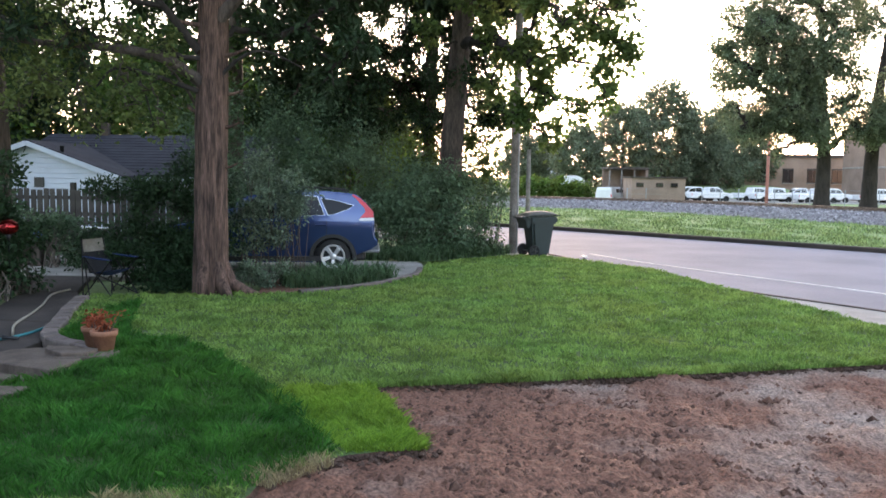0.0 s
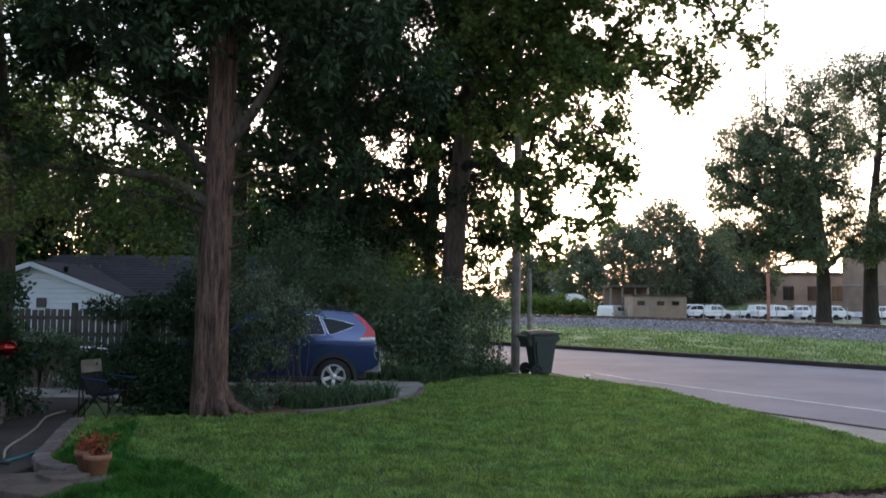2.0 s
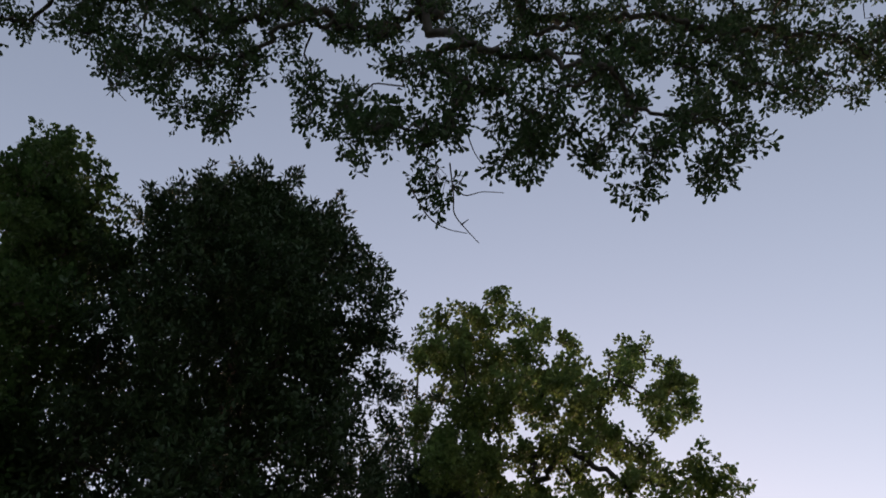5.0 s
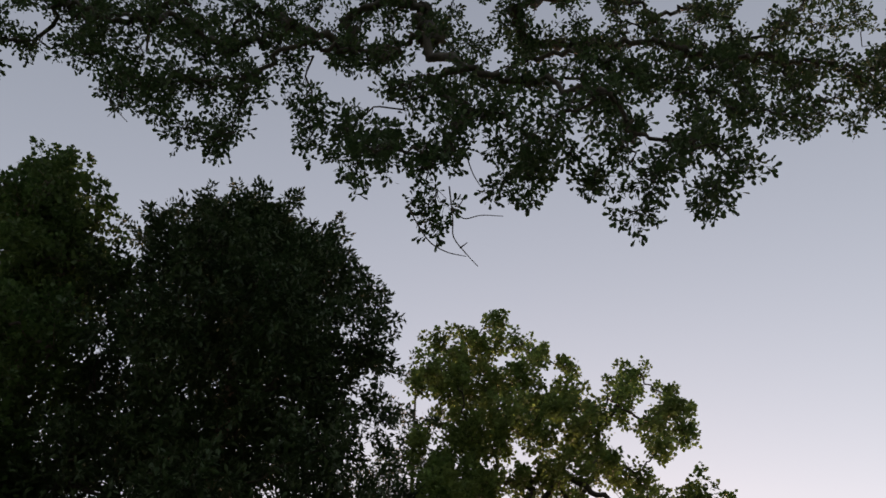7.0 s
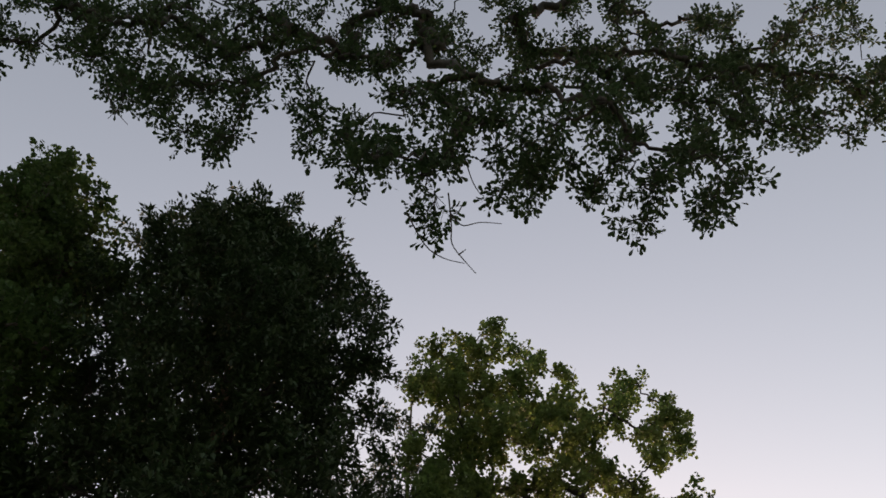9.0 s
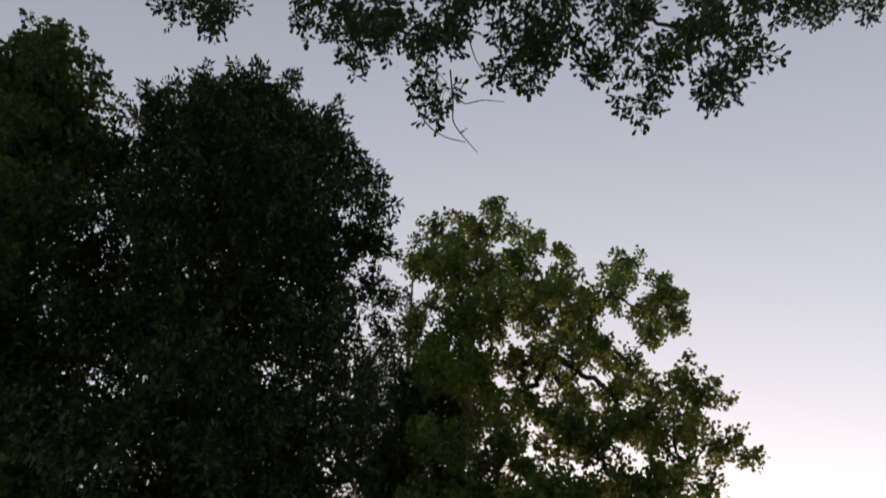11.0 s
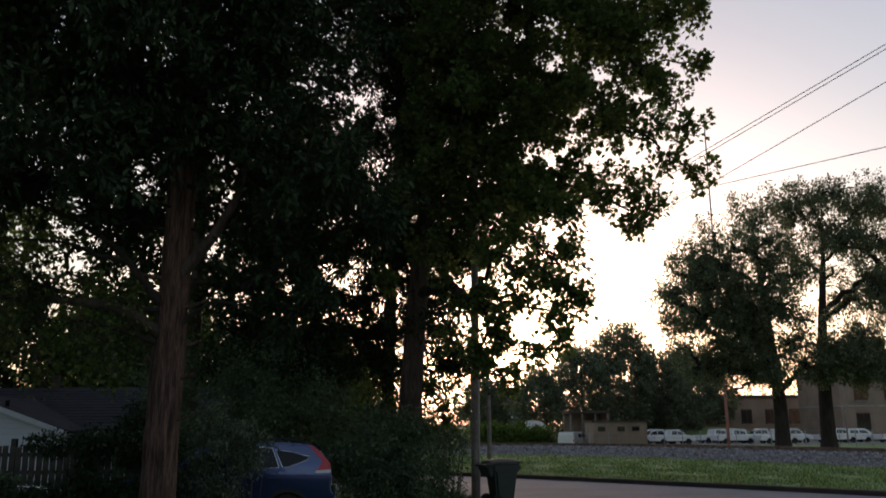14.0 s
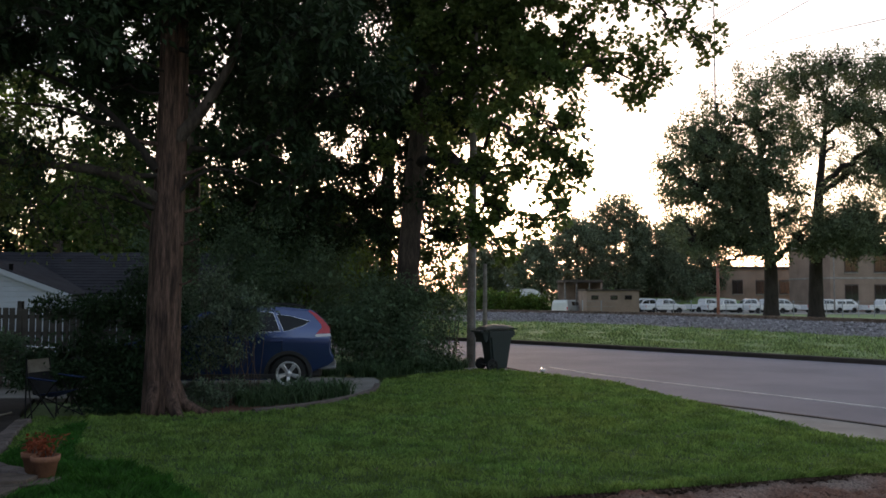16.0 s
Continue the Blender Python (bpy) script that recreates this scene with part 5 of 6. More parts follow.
ok = ~inside(LAWN, x, y) & (relief(x, y, 0.8, 31) + 0.8 * relief(x, y, 0.25, 33) + g.normal(0, 0.15, 40000) > 0.05 + 0.42 * np.clip(x - 1.0, 0, 2.5))
stones("earth_clods", np.column_stack([x, y, -0.072 + 0.016 * relief(x, y, 1.4, 21) + 0.012 * relief(x, y, 0.45, 22)])[ok], 0.023, CLOD, "crumbled clods of reddish earth", "soil", 10)


rim = even(np.array(LAWN[:8]), 0.015)
rim = np.repeat(rim, 7, 0) + g.normal(0, 0.045, (7 * len(rim), 2))
stones("turf_edge_crumbs", np.column_stack([rim, g.uniform(-0.1, -0.03, len(rim))]), 0.02, SOIL_CUT, "dark crumbled soil along the cut turf edge", "soil", 17)
x, y = g.uniform(-1.0, 6.5, 900), 4.2 + 4.4 * g.random(900)
ok = ~inside(LAWN, x, y) & (relief(x, y, 0.6, 35) > 0.25 + 0.12 * np.clip(x - 1.5, 0, 4))
stones("large_clods", np.column_stack([x, y, np.full(900, -0.068)])[ok], 0.04, CLOD, "larger broken lumps of red earth", "soil", 18)


def verge():
    """Rough grass between the street and the railway."""
    g = np.random.default_rng(14)
    a, b = even(offset(FAR, 0.3), 0.25), even(offset(RAIL, -2.4), 0.25)
    a, b = a[np.linspace(0, len(a) - 1, 400).astype(int)], b[np.linspace(0, len(b) - 1, 400).astype(int)]
    n = 110000
    k, w = g.integers(0, 400, n), g.random((n, 1)) ** 1.3
    p = a[k] * (1 - w) + b[k] * w + g.normal(0, 0.25, (n, 2))
    h = 0.10 * g.uniform(0.5, 1.4, n) * (1 + 0.6 * relief(p[:, 0], p[:, 1], 4.0, 3)).clip(0.3, 2)
    t = g.uniform(0, 6.28, n)
    s = np.column_stack([np.cos(t), np.sin(t), 0 * t]) * 0.03
    c = np.column_stack([p, np.full(n, -0.14)])
    tip = c + np.column_stack([g.normal(0, 0.5, n) * h, g.normal(0, 0.5, n) * h, h])
    v = np.stack([c - s, c + s, tip], 1).reshape(-1, 3)
    return mesh_of("verge_grass", v, np.arange(3 * n).reshape(-1, 3), GRASS_VERGE)


GRASS_VERGE = leaf_material("verge_grass_blades", (0.195, 0.27, 0.098), 0.018, 0.6, 0.25, patch=0.25)
tagged(new("verge_grass", verge()), "rough pale green grass between street and railway", "grass", kind="stuff")


setting("gutter_joint", strip(NEAR, [(-0.02, -0.06), (-0.02, -0.036), (0.07, -0.036), (0.07, -0.06)], TIMBER_OLD, "gutter_joint"), None, "dark tarred joint between gutter and asphalt", "road joint")


# ---- vehicles ----
def hull(outline, width, belt, inset, bevel=0.05, tuck=0.0):
    """A vehicle body from its side outline (x, z), leaning in above the belt line."""
    bm = bmesh.new()
    f = bm.faces.new([bm.verts.new((x, -width / 2, z)) for x, z in outline])
    ext = bmesh.ops.extrude_face_region(bm, geom=[f])
    bmesh.ops.translate(bm, vec=(0, width, 0), verts=[v for v in ext["geom"] if isinstance(v, bmesh.types.BMVert)])
    bmesh.ops.recalc_face_normals(bm, faces=bm.faces)
    rim = [e for e in bm.edges if len({round(v.co.y, 4) for v in e.verts}) == 1]
    bmesh.ops.bevel(bm, geom=rim, offset=bevel, segments=3, affect="EDGES", clamp_overlap=True)
    for z in (0.45, 0.55, 0.65, 0.75, 0.85, 0.95) if tuck else ():
        bmesh.ops.bisect_plane(bm, geom=bm.verts[:] + bm.edges[:] + bm.faces[:], plane_co=(0, 0, z), plane_no=(0, 0, 1))
    for z in (belt, 0.5 * (belt + max(z for _, z in outline))):
        bmesh.ops.bisect_plane(bm, geom=bm.verts[:] + bm.edges[:] + bm.faces[:], plane_co=(0, 0, z), plane_no=(0, 0, 1))
    top = max(z for _, z in outline)
    for v in bm.verts:
        if v.co.z > belt:
            v.co.y *= 1 - inset * ((v.co.z - belt) / (top - belt))
        elif tuck:
            v.co.y *= 1 - tuck * max(0.0, (belt - 0.1 - v.co.z) / belt) ** 1.5
    for f in bm.faces:
        f.smooth = True
    for e in bm.edges:
        e.smooth = e.calc_face_angle(0) < 0.5
    return bm


def panel(points, y, width, belt, top, inset, lift, thick=0.012):
    """A window or trim panel lying on the leaning side of a vehicle."""
    bm = bmesh.new()
    sgn = -1 if y < 0 else 1
    vs = []
    for x, z in points:
        k = max(0.0, (z - belt) / (top - belt))
        vs.append(bm.verts.new((x, sgn * (width / 2 * (1 - inset * k) + lift), z)))
    f = bm.faces.new(vs)
    ext = bmesh.ops.extrude_face_region(bm, geom=[f])
    bmesh.ops.translate(bm, vec=(0, -sgn * thick, 0), verts=[v for v in ext["geom"] if isinstance(v, bmesh.types.BMVert)])
    return bm


def arch(cx, r, z0, n=10):
    a0 = math.asin(min(1, (z0 - 0.34) / r)) if r else 0
    return [(cx + r * math.cos(math.pi - t), 0.34 + r * math.sin(t)) for t in np.linspace(a0, math.pi - a0, n)]


def wheel(parent, x, y, r=0.345, wide=0.22, side=-1, spokes=5):
    hub = part("wheel", lathe([(0.62 * r, -wide / 2), (0.93 * r, -wide / 2), (r, -0.36 * wide), (r, 0.36 * wide), (0.93 * r, wide / 2), (0.62 * r, wide / 2)], 32), RUBBER, parent, "black rubber tyre on an alloy rim")
    hub.matrix_basis = pose(x, y, r - 0.0, 90 if side < 0 else -90, 0, 0)
    bm = lathe([(0.62 * r, 0.30 * wide), (0.68 * r, 0.5 * wide), (0.64 * r, 0.52 * wide), (0.575 * r, 0.40 * wide), (0.55 * r, 0.1 * wide)], 32)
    part("rim", bm, ALLOY, hub)
    part("brake_disc", lathe([(0.56 * r, 0.02 * wide), (0.3 * r, 0.08 * wide), (0, 0.08 * wide)], 24), TRIM_BLACK, hub)
    for k in range(spokes):
        sp = block((0.44 * r, 0.2 * r, 0.045), (0.37 * r, 0, 0.40 * wide), 0.016, None)
        for v in sp.verts:
            v.co.y *= 0.75 + 0.55 * v.co.x / (0.6 * r)
            v.co.z -= 0.04 * (1 - v.co.x / (0.6 * r))
        part("spoke", sp, ALLOY, hub).matrix_basis = pose(0, 0, 0, 0, 0, 18 + 360 * k / spokes)
    part("hub_cap", lathe([(0, 0.40 * wide), (0.15 * r, 0.39 * wide), (0.2 * r, 0.28 * wide), (0.2 * r, 0.05 * wide)], 16), ALLOY, hub)
    return hub


# the parked car: local x runs from its tail to its nose
OUT = [(0.42, 0.40), (0.12, 0.52), (0.01, 0.60), (0.0, 0.70), (0.05, 0.76), (0.07, 0.88), (0.075, 1.10), (0.11, 1.29), (0.23, 1.43), (0.36, 1.55), (0.47, 1.62), (0.9, 1.665), (1.5, 1.69), (2.1, 1.67), (2.6, 1.56), (3.3, 1.13), (3.65, 1.06), (4.2, 0.96), (4.45, 0.82), (4.55, 0.6), (4.53, 0.36), (4.42, 0.24)]
OUT += [(x, z) for x, z in arch(3.67, 0.42, 0.24)[::-1]] + [(x, z) for x, z in arch(0.90, 0.42, 0.24)[::-1]]
W, BELT, TOP, INSET = 1.82, 1.08, 1.68, 0.2
car = thing("parked_car", (-1.39, 17.593, -0.025), "blue compact suv parked on the concrete drive", "car", turn=184.7)
body = part("body", hull(OUT, W, BELT, INSET, bevel=0.045, tuck=0.07), PAINT_BLUE, car)
for side in (-1, 1):
    for name, pts in (("quarter_window", [(0.49, 1.392), (0.60, 1.32), (0.90, 1.212), (1.0, 1.205), (1.15, 1.53), (0.85, 1.49)]), ("rear_door_window", [(1.07, 1.20), (2.0, 1.17), (2.02, 1.57), (1.5, 1.59), (1.22, 1.56)])):
        mx, mz = sum(x for x, _ in pts) / len(pts), sum(z for _, z in pts) / len(pts)
        part(name, panel(pts, side, W, BELT, TOP, INSET, 0.006), CAR_GLASS, car)
        part("window_trim", panel([(x + 0.007 * (1 if x > mx else -1), z + 0.006 * (1 if z > mz else -1)) for x, z in pts], side, W, BELT, TOP, INSET, 0.003), CHROME, car)
    part("front_door_window", panel([(2.07, 1.12), (2.95, 1.12), (2.5, 1.5), (2.1, 1.545)], side, W, BELT, TOP, INSET, 0.006), CAR_GLASS, car)
    part("door_handle", block((0.24, 0.035, 0.03), (1.14, side * (W / 2 + 0.018), 1.0), 0.012), PAINT_BLUE, car)
    part("door_seam", block((0.008, 0.006, 0.30), (1.03, side * (W / 2 + 0.001), 0.94), 0.002), TRIM_BLACK, car)
    part("door_seam", block((0.008, 0.006, 0.62), (2.05, side * (W / 2 + 0.001), 0.78), 0.002), TRIM_BLACK, car)
    part("sill_trim", block((2.1, 0.03, 0.1), (2.2, side * (W / 2 + 0.002), 0.32), 0.012), TRIM_BLACK, car)
    for cx in (0.90, 3.67):
        ring = bmesh.new()
        a0 = np.linspace(-0.15, math.pi + 0.15, 20)
        v = [[ring.verts.new((cx + r * math.cos(t), side * (W / 2 + d), 0.34 + r * math.sin(t))) for t in a0] for r, d in ((0.405, -0.06), (0.405, 0.006), (0.475, 0.006), (0.48, -0.05))]
        for p, q in zip(v, v[1:]):
            for i in range(19):
                ring.faces.new((p[i], p[i + 1], q[i + 1], q[i]))
        part("arch_trim", ring, TRIM_BLACK, car)
    part("tail_light", panel([(0.50, 1.615), (0.36, 1.54), (0.225, 1.42), (0.105, 1.285), (0.08, 1.16), (0.36, 1.145), (0.25, 1.27), (0.27, 1.34), (0.44, 1.53), (0.53, 1.60)], side, W, BELT, TOP, INSET, 0.012, 0.03), LIGHT_RED, car)
    part("reversing_lamp", panel([(0.075, 1.10), (0.36, 1.09), (0.385, 1.115), (0.355, 1.14), (0.078, 1.155)], side, W, BELT, TOP, INSET, 0.011, 0.03), LIGHT_CLEAR, car)
    part("roof_rail", tubes("roof_rail", [(curve_through([(0.62, side * 0.66, 1.64), (0.8, side * 0.66, 1.71), (1.5, side * 0.66, 1.735), (2.2, side * 0.66, 1.69), (2.35, side * 0.66, 1.63)], 5), np.full(21, 0.014))], TRIM_BLACK, 6), None, car)
part("rear_bumper_trim", block((0.52, 1.7, 0.075), (0.22, 0, 0.475), 0.03, None, pose(0.0, 0, 0.0)), GREY_METAL, car)
part("rear_lamp_bar", block((0.05, 1.1, 0.06), (0.075, 0, 1.0), 0.015), CHROME, car)
part("rear_window", block((0.012, 1.25, 0.42), (0, 0, 0), 0.004), CAR_GLASS, car).matrix_basis = pose(0.24, 0, 1.42, 0, 42, 0)
part("windscreen", block((0.012, 1.4, 0.72), (0, 0, 0), 0.004), CAR_GLASS, car).matrix_basis = pose(2.97, 0, 1.35, 0, -58.5, 0)
part("number_plate", block((0.012, 0.32, 0.15), (0.062, 0, 0.84), 0.003), LIGHT_CLEAR, car)
part("underside", block((4.0, 1.5, 0.3), (2.25, 0, 0.42), 0.05), TRIM_BLACK, car)
for x in (0.90, 3.67):
    for side in (-1, 1):
        wheel(car, x, side * (W / 2 - 0.13), r=0.36, side=side)

PICK = [(0.0, 0.45), (0.0, 1.08), (2.05, 1.08), (2.1, 1.55), (2.25, 1.82), (3.3, 1.84), (3.75, 1.6), (4.1, 1.18), (5.15, 1.08), (5.35, 0.9), (5.4, 0.45)]
PICK += arch(4.45, 0.42, 0.45)[::-1] + arch(1.15, 0.42, 0.45)[::-1]
VAN = [(0.0, 0.4), (0.02, 1.5), (0.12, 1.75), (3.6, 1.8), (4.1, 1.5), (4.5, 1.15), (4.85, 0.95), (4.9, 0.4)] + arch(3.95, 0.4, 0.4)[::-1] + arch(0.95, 0.4, 0.4)[::-1]


def far_vehicle(name, outline, wins, axles, w, belt, top, label):
    root = thing(name, (0, 0, 0), label, "vehicle", "vehicles in the works yard")
    part("body", hull(outline, w, belt, 0.16, bevel=0.04), WHITE_PAINT, root)
    for side in (-1, 1):
        for pts in wins:
            part("side_window", panel(pts, side, w, belt, top, 0.16, 0.01), DARK_GLASS, root)
        for x in axles:
            part("wheel", lathe([(0, -0.11), (0.36, -0.11), (0.38, 0), (0.36, 0.11), (0.2, 0.11), (0.18, 0.06), (0, 0.06)], 20, None, pose(0, 0, 0, 90 * -side, 0, 0)), RUBBER, root).matrix_basis = pose(x, side * (w / 2 - 0.13), 0.36)
    part("windscreen", block((0.015, 1.4, 0.55), (0, 0, 0), 0.004), DARK_GLASS, root).matrix_basis = pose(outline[6][0] + 0.19 if name == "pickup_truck" else 4.32, 0, 1.4, 0, -40, 0)
    part("tail_lamp", block((0.03, 0.12, 0.3), (-0.005, -w / 2 + 0.1, 0.9), 0.01), LIGHT_RED, root)
    return root


truck = far_vehicle("pickup_truck", PICK, [[(2.25, 1.2), (3.0, 1.2), (3.0, 1.7), (2.35, 1.7)], [(3.06, 1.2), (3.95, 1.2), (3.62, 1.58), (3.06, 1.7)]], (1.15, 4.45), 1.9, 1.1, 1.84, "white pickup truck parked in the works yard")
truck.matrix_basis = pose(38.9, 104.5, -0.62, 0, 0, 8)
van = far_vehicle("white_van", VAN, [[(1.5, 1.18), (2.6, 1.18), (2.6, 1.58), (1.5, 1.58)], [(2.75, 1.18), (4.0, 1.18), (3.62, 1.58), (2.75, 1.58)]], (0.95, 3.82), 1.85, 1.05, 1.8, "white van parked beyond the railway")
van.matrix_basis = pose(17.0, 87.9, -0.6, 0, 0, 60)
tagged(van, group="vehicles in the works yard")
for k, (x, y, a) in enumerate([(44.0, 103.51, 5), (29.5, 108.35, 175), (33.6, 110.28, 160), (36.6, 113.19, 170), (41.2, 112.22, 10), (49.5, 108.35, 175), (46.8, 106, 8), (35.2, 106, 172), (38.5, 109.5, 12), (31.0, 104.5, 6), (27.4, 105.5, 170), (52.5, 105.5, 5), (60.0, 104.48, 6), (25.6, 106.41, 185)]):
    copy_thing(truck, pose(x, y, -0.62, 0, 0, a))
for k, (x, y, a) in enumerate([(55.5, 106.41, 5), (31.6, 114.15, 20), (46.5, 113.19, 170), (66.5, 105.45, 8), (27.0, 113.19, 10)]):
    tagged(copy_thing(van, pose(x, y, -0.62, 0, 0, a)), "white van parked in the works yard")


yard = slab([(22.5, 99.5), (76, 99.5), (82, 110), (60, 124), (27, 121)], -0.575, 0.12, "yard_pavement", CONCRETE)
tagged(yard, "pale worn concrete lot of the works yard", "pavement", kind="structure")


# ---- street furniture ----
wheelie = thing("wheeled_bin", (2.47, 21.38, -0.045), "dark green wheeled rubbish bin with a domed lid", "bin", turn=20)

wheelie.matrix_basis = wheelie.matrix_basis @ Matrix.Diagonal((1.07, 1.07, 1.07, 1.0))


def tapered(low, high, z0, z1, bevel=0.03):
    bm = bmesh.new()
    bmesh.ops.create_cube(bm, size=1.0)
    for v in bm.verts:
        w, d = low if v.co.z < 0 else high
        v.co = Vector((v.co.x * 2 * w / 2, v.co.y * 2 * d / 2, z0 if v.co.z < 0 else z1))
    bmesh.ops.bevel(bm, geom=bm.edges[:], offset=bevel, segments=2, affect="EDGES")
    return bm


part("body", tapered((0.40, 0.42), (0.62, 0.58), 0.03, 0.90, 0.05), BIN_GREEN, wheelie)
part("collar", tapered((0.72, 0.64), (0.74, 0.66), 0.80, 0.98, 0.04), BIN_GREEN, wheelie)
lid = bmesh.new()
bmesh.ops.create_grid(lid, x_segments=10, y_segments=8, size=0.5)
for v in lid.verts:
    x, y = v.co.x * 2, v.co.y * 2
    v.co = Vector((0.42 * x, 0.36 * y, 0.99 + 0.10 * (1 - x * x) ** 0.5 * (1 - 0.75 * y * y) - 0.03 * (abs(x) > 0.99) if abs(x) < 1 else 0.985))
ext = bmesh.ops.extrude_face_region(lid, geom=lid.faces[:])
bmesh.ops.translate(lid, vec=(0, 0, -0.03), verts=[v for v in ext["geom"] if isinstance(v, bmesh.types.BMVert)])
part("lid", lid, BIN_LID, wheelie, "olive-grey domed lid").matrix_basis = pose(0, 0, 0.01, 0, -2, 0)
part("handle", block((0.2, 0.56, 0.06), (-0.46, 0, 0.94), 0.02), BIN_GREEN, wheelie)
part("handle_bracket", tapered((0.04, 0.5), (0.24, 0.54), 0.68, 0.95, 0.02), BIN_GREEN, wheelie).matrix_basis = pose(-0.38, 0, 0)
part("axle", lathe([(0, -0.3), (0.012, -0.3), (0.012, 0.3), (0, 0.3)], 8, None, pose(-0.26, 0, 0.14, 90, 0, 0)), GREY_METAL, wheelie)
for side in (-1, 1):
    w = part("wheel", lathe([(0, -0.03), (0.11, -0.03), (0.14, -0.028), (0.15, 0.0), (0.14, 0.028), (0.12, 0.03), (0.105, 0.015), (0.035, 0.01), (0.03, 0.035), (0, 0.035)], 24), RUBBER, wheelie)
    w.matrix_basis = pose(-0.26, side * 0.31, 0.15, -90 * side, 0, 0)
    for k in range(6):
        part("spoke", block((0.08, 0.015, 0.012), (0.07, 0, 0.018), 0.004), BIN_LID, w).matrix_basis = pose(0, 0, 0, 0, 0, 60 * k)

pole = thing("utility_pole", (1.9, 22.35, -0.1), "grey weathered wooden utility pole beside the bin", "pole")
part("post", tubes("post", [(np.column_stack([np.linspace(0, 0.1, 30), np.zeros(30), np.linspace(0, 10.2, 30)]), np.linspace(0.122, 0.095, 30))], POLE_WOOD, 18, 0.04, 5), None, pole)
part("cable_conduit", tubes("cable_conduit", [([(0.09, -0.09, 0.0), (0.1, -0.08, 3.0), (0.12, -0.06, 6)], [0.02, 0.02, 0.02])], GREY_METAL, 8), None, pole)
part("cross_arm", block((1.6, 0.1, 0.12), (0.1, -0.14, 9.7), 0.01), POLE_WOOD, pole)
pole = thing("utility_pole", (3.95, 38.7, -0.1), "short grey wooden stub pole on the far verge", "pole")
part("post", tubes("post", [(np.column_stack([np.zeros(20), np.zeros(20), np.linspace(0, 3.4, 20)]), np.linspace(0.115, 0.09, 20))], POLE_WOOD, 14, 0.04, 6), None, pole)
pole = thing("utility_pole", (-2.4, 50.9, -0.1), "tall wooden utility pole carrying wires behind the trees", "pole")
part("post", tubes("post", [(np.column_stack([np.zeros(20), np.zeros(20), np.linspace(0, 12.2, 20)]), np.linspace(0.14, 0.1, 20))], POLE_WOOD, 14, 0.04, 7), None, pole)
part("cross_arm", block((2.2, 0.1, 0.12), (0, -0.12, 11.6), 0.01), POLE_WOOD, pole)
for a, b, drop in (((-2.4, 50.9, 6.48), (22, 3.87, 15.35), 0.02), ((-2.4, 50.9, 6.28), (22, 3.87, 15.25), 0.02), ((-2.4, 50.9, 4.45), (22, 3.87, 14.85), 0.02), ((-2.4, 50.9, 11.8), (22, 3.87, 7.9), 0.02)):
    wire = thing("overhead_wire", (0, 0, 0), "thin dark overhead wire along the street", "cable", "overhead wires")
    part("strand", tubes("strand", [(sag(a, b, 30, -drop), np.full(30, 0.013))], TRIM_BLACK, 5), None, wire)
cabinet = thing("utility_box", (4.2, 59.5, -0.15), "pale grey utility box on the far verge", "utility box")
part("cabinet", block((1.3, 0.8, 0.85), (0, 0, 0.42), 0.04), GREY_METAL, cabinet)
part("plinth", block((1.45, 0.95, 0.12), (0, 0, 0.02), 0.02), CONCRETE, cabinet)
marker = thing("path_light", (3.55, 20.65, -0.05), "small white-capped solar light at the lawn edge", "garden light")
part("stake", lathe([(0, 0), (0.03, 0), (0.03, 0.06), (0, 0.06)], 12), TRIM_BLACK, marker)
part("cap", lathe([(0, 0.05), (0.09, 0.05), (0.1, 0.07), (0.07, 0.1), (0, 0.11)], 20), LIGHT_CLEAR, marker, "pale round cap")


# ---- neighbour's house and fence ----
house = thing("neighbour_house", (0, -1.0, 0), "white sided bungalow with a dark shingle roof", "house")
gable = bmesh.new()
f = gable.faces.new([gable.verts.new(p) for p in ((-17.4, 30, -0.4), (-11.45, 30, -0.4), (-11.45, 30, 1.84), (-14.35, 30, 2.92), (-17.4, 30, 1.78))])
ext = bmesh.ops.extrude_face_region(gable, geom=[f])
bmesh.ops.translate(gable, vec=(0, 7, 0), verts=[v for v in ext["geom"] if isinstance(v, bmesh.types.BMVert)])
part("wall", gable, SIDING_SKYLIT, house)
for k in range(16):
    z = 0.1 + 0.175 * k
    x0 = -17.35 if z < 1.75 else -17.35 + (z - 1.75) * 2.62
    x1 = -11.48 if z < 1.8 else -11.48 - (z - 1.8) * 2.55
    if x1 - x0 > 0.3:
        part("siding_board", block((x1 - x0, 0.03, 0.165), ((x0 + x1) / 2, 29.98, z), 0.006, None, pose(0, 0, 0, -4, 0, 0)), SIDING_SKYLIT, house)
part("main_wall", block((7.0, 4.4, 2.2), (-9.0, 34.3, 0.7), 0.02), SIDING_SKYLIT, house)


def roof_plane(corners, name, thick=0.1, mat=ROOFING):
    bm = bmesh.new()
    f = bm.faces.new([bm.verts.new(p) for p in corners])
    ext = bmesh.ops.extrude_face_region(bm, geom=[f])
    bmesh.ops.translate(bm, vec=(0, 0, thick), verts=[v for v in ext["geom"] if isinstance(v, bmesh.types.BMVert)])
    return part(name, bm, mat, house)


roof_plane([(-14.35, 29.6, 2.98), (-11.1, 29.6, 1.78), (-11.1, 37, 1.78), (-14.35, 37, 2.98)], "roof")
roof_plane([(-14.35, 29.6, 2.98), (-17.9, 29.6, 1.66), (-17.9, 37, 1.66), (-14.35, 37, 2.98)], "roof")
roof_plane([(-16.5, 31.4, 1.82), (-5.2, 31.4, 1.82), (-5.2, 36, 3.48), (-16.5, 36, 3.48)], "main_roof")
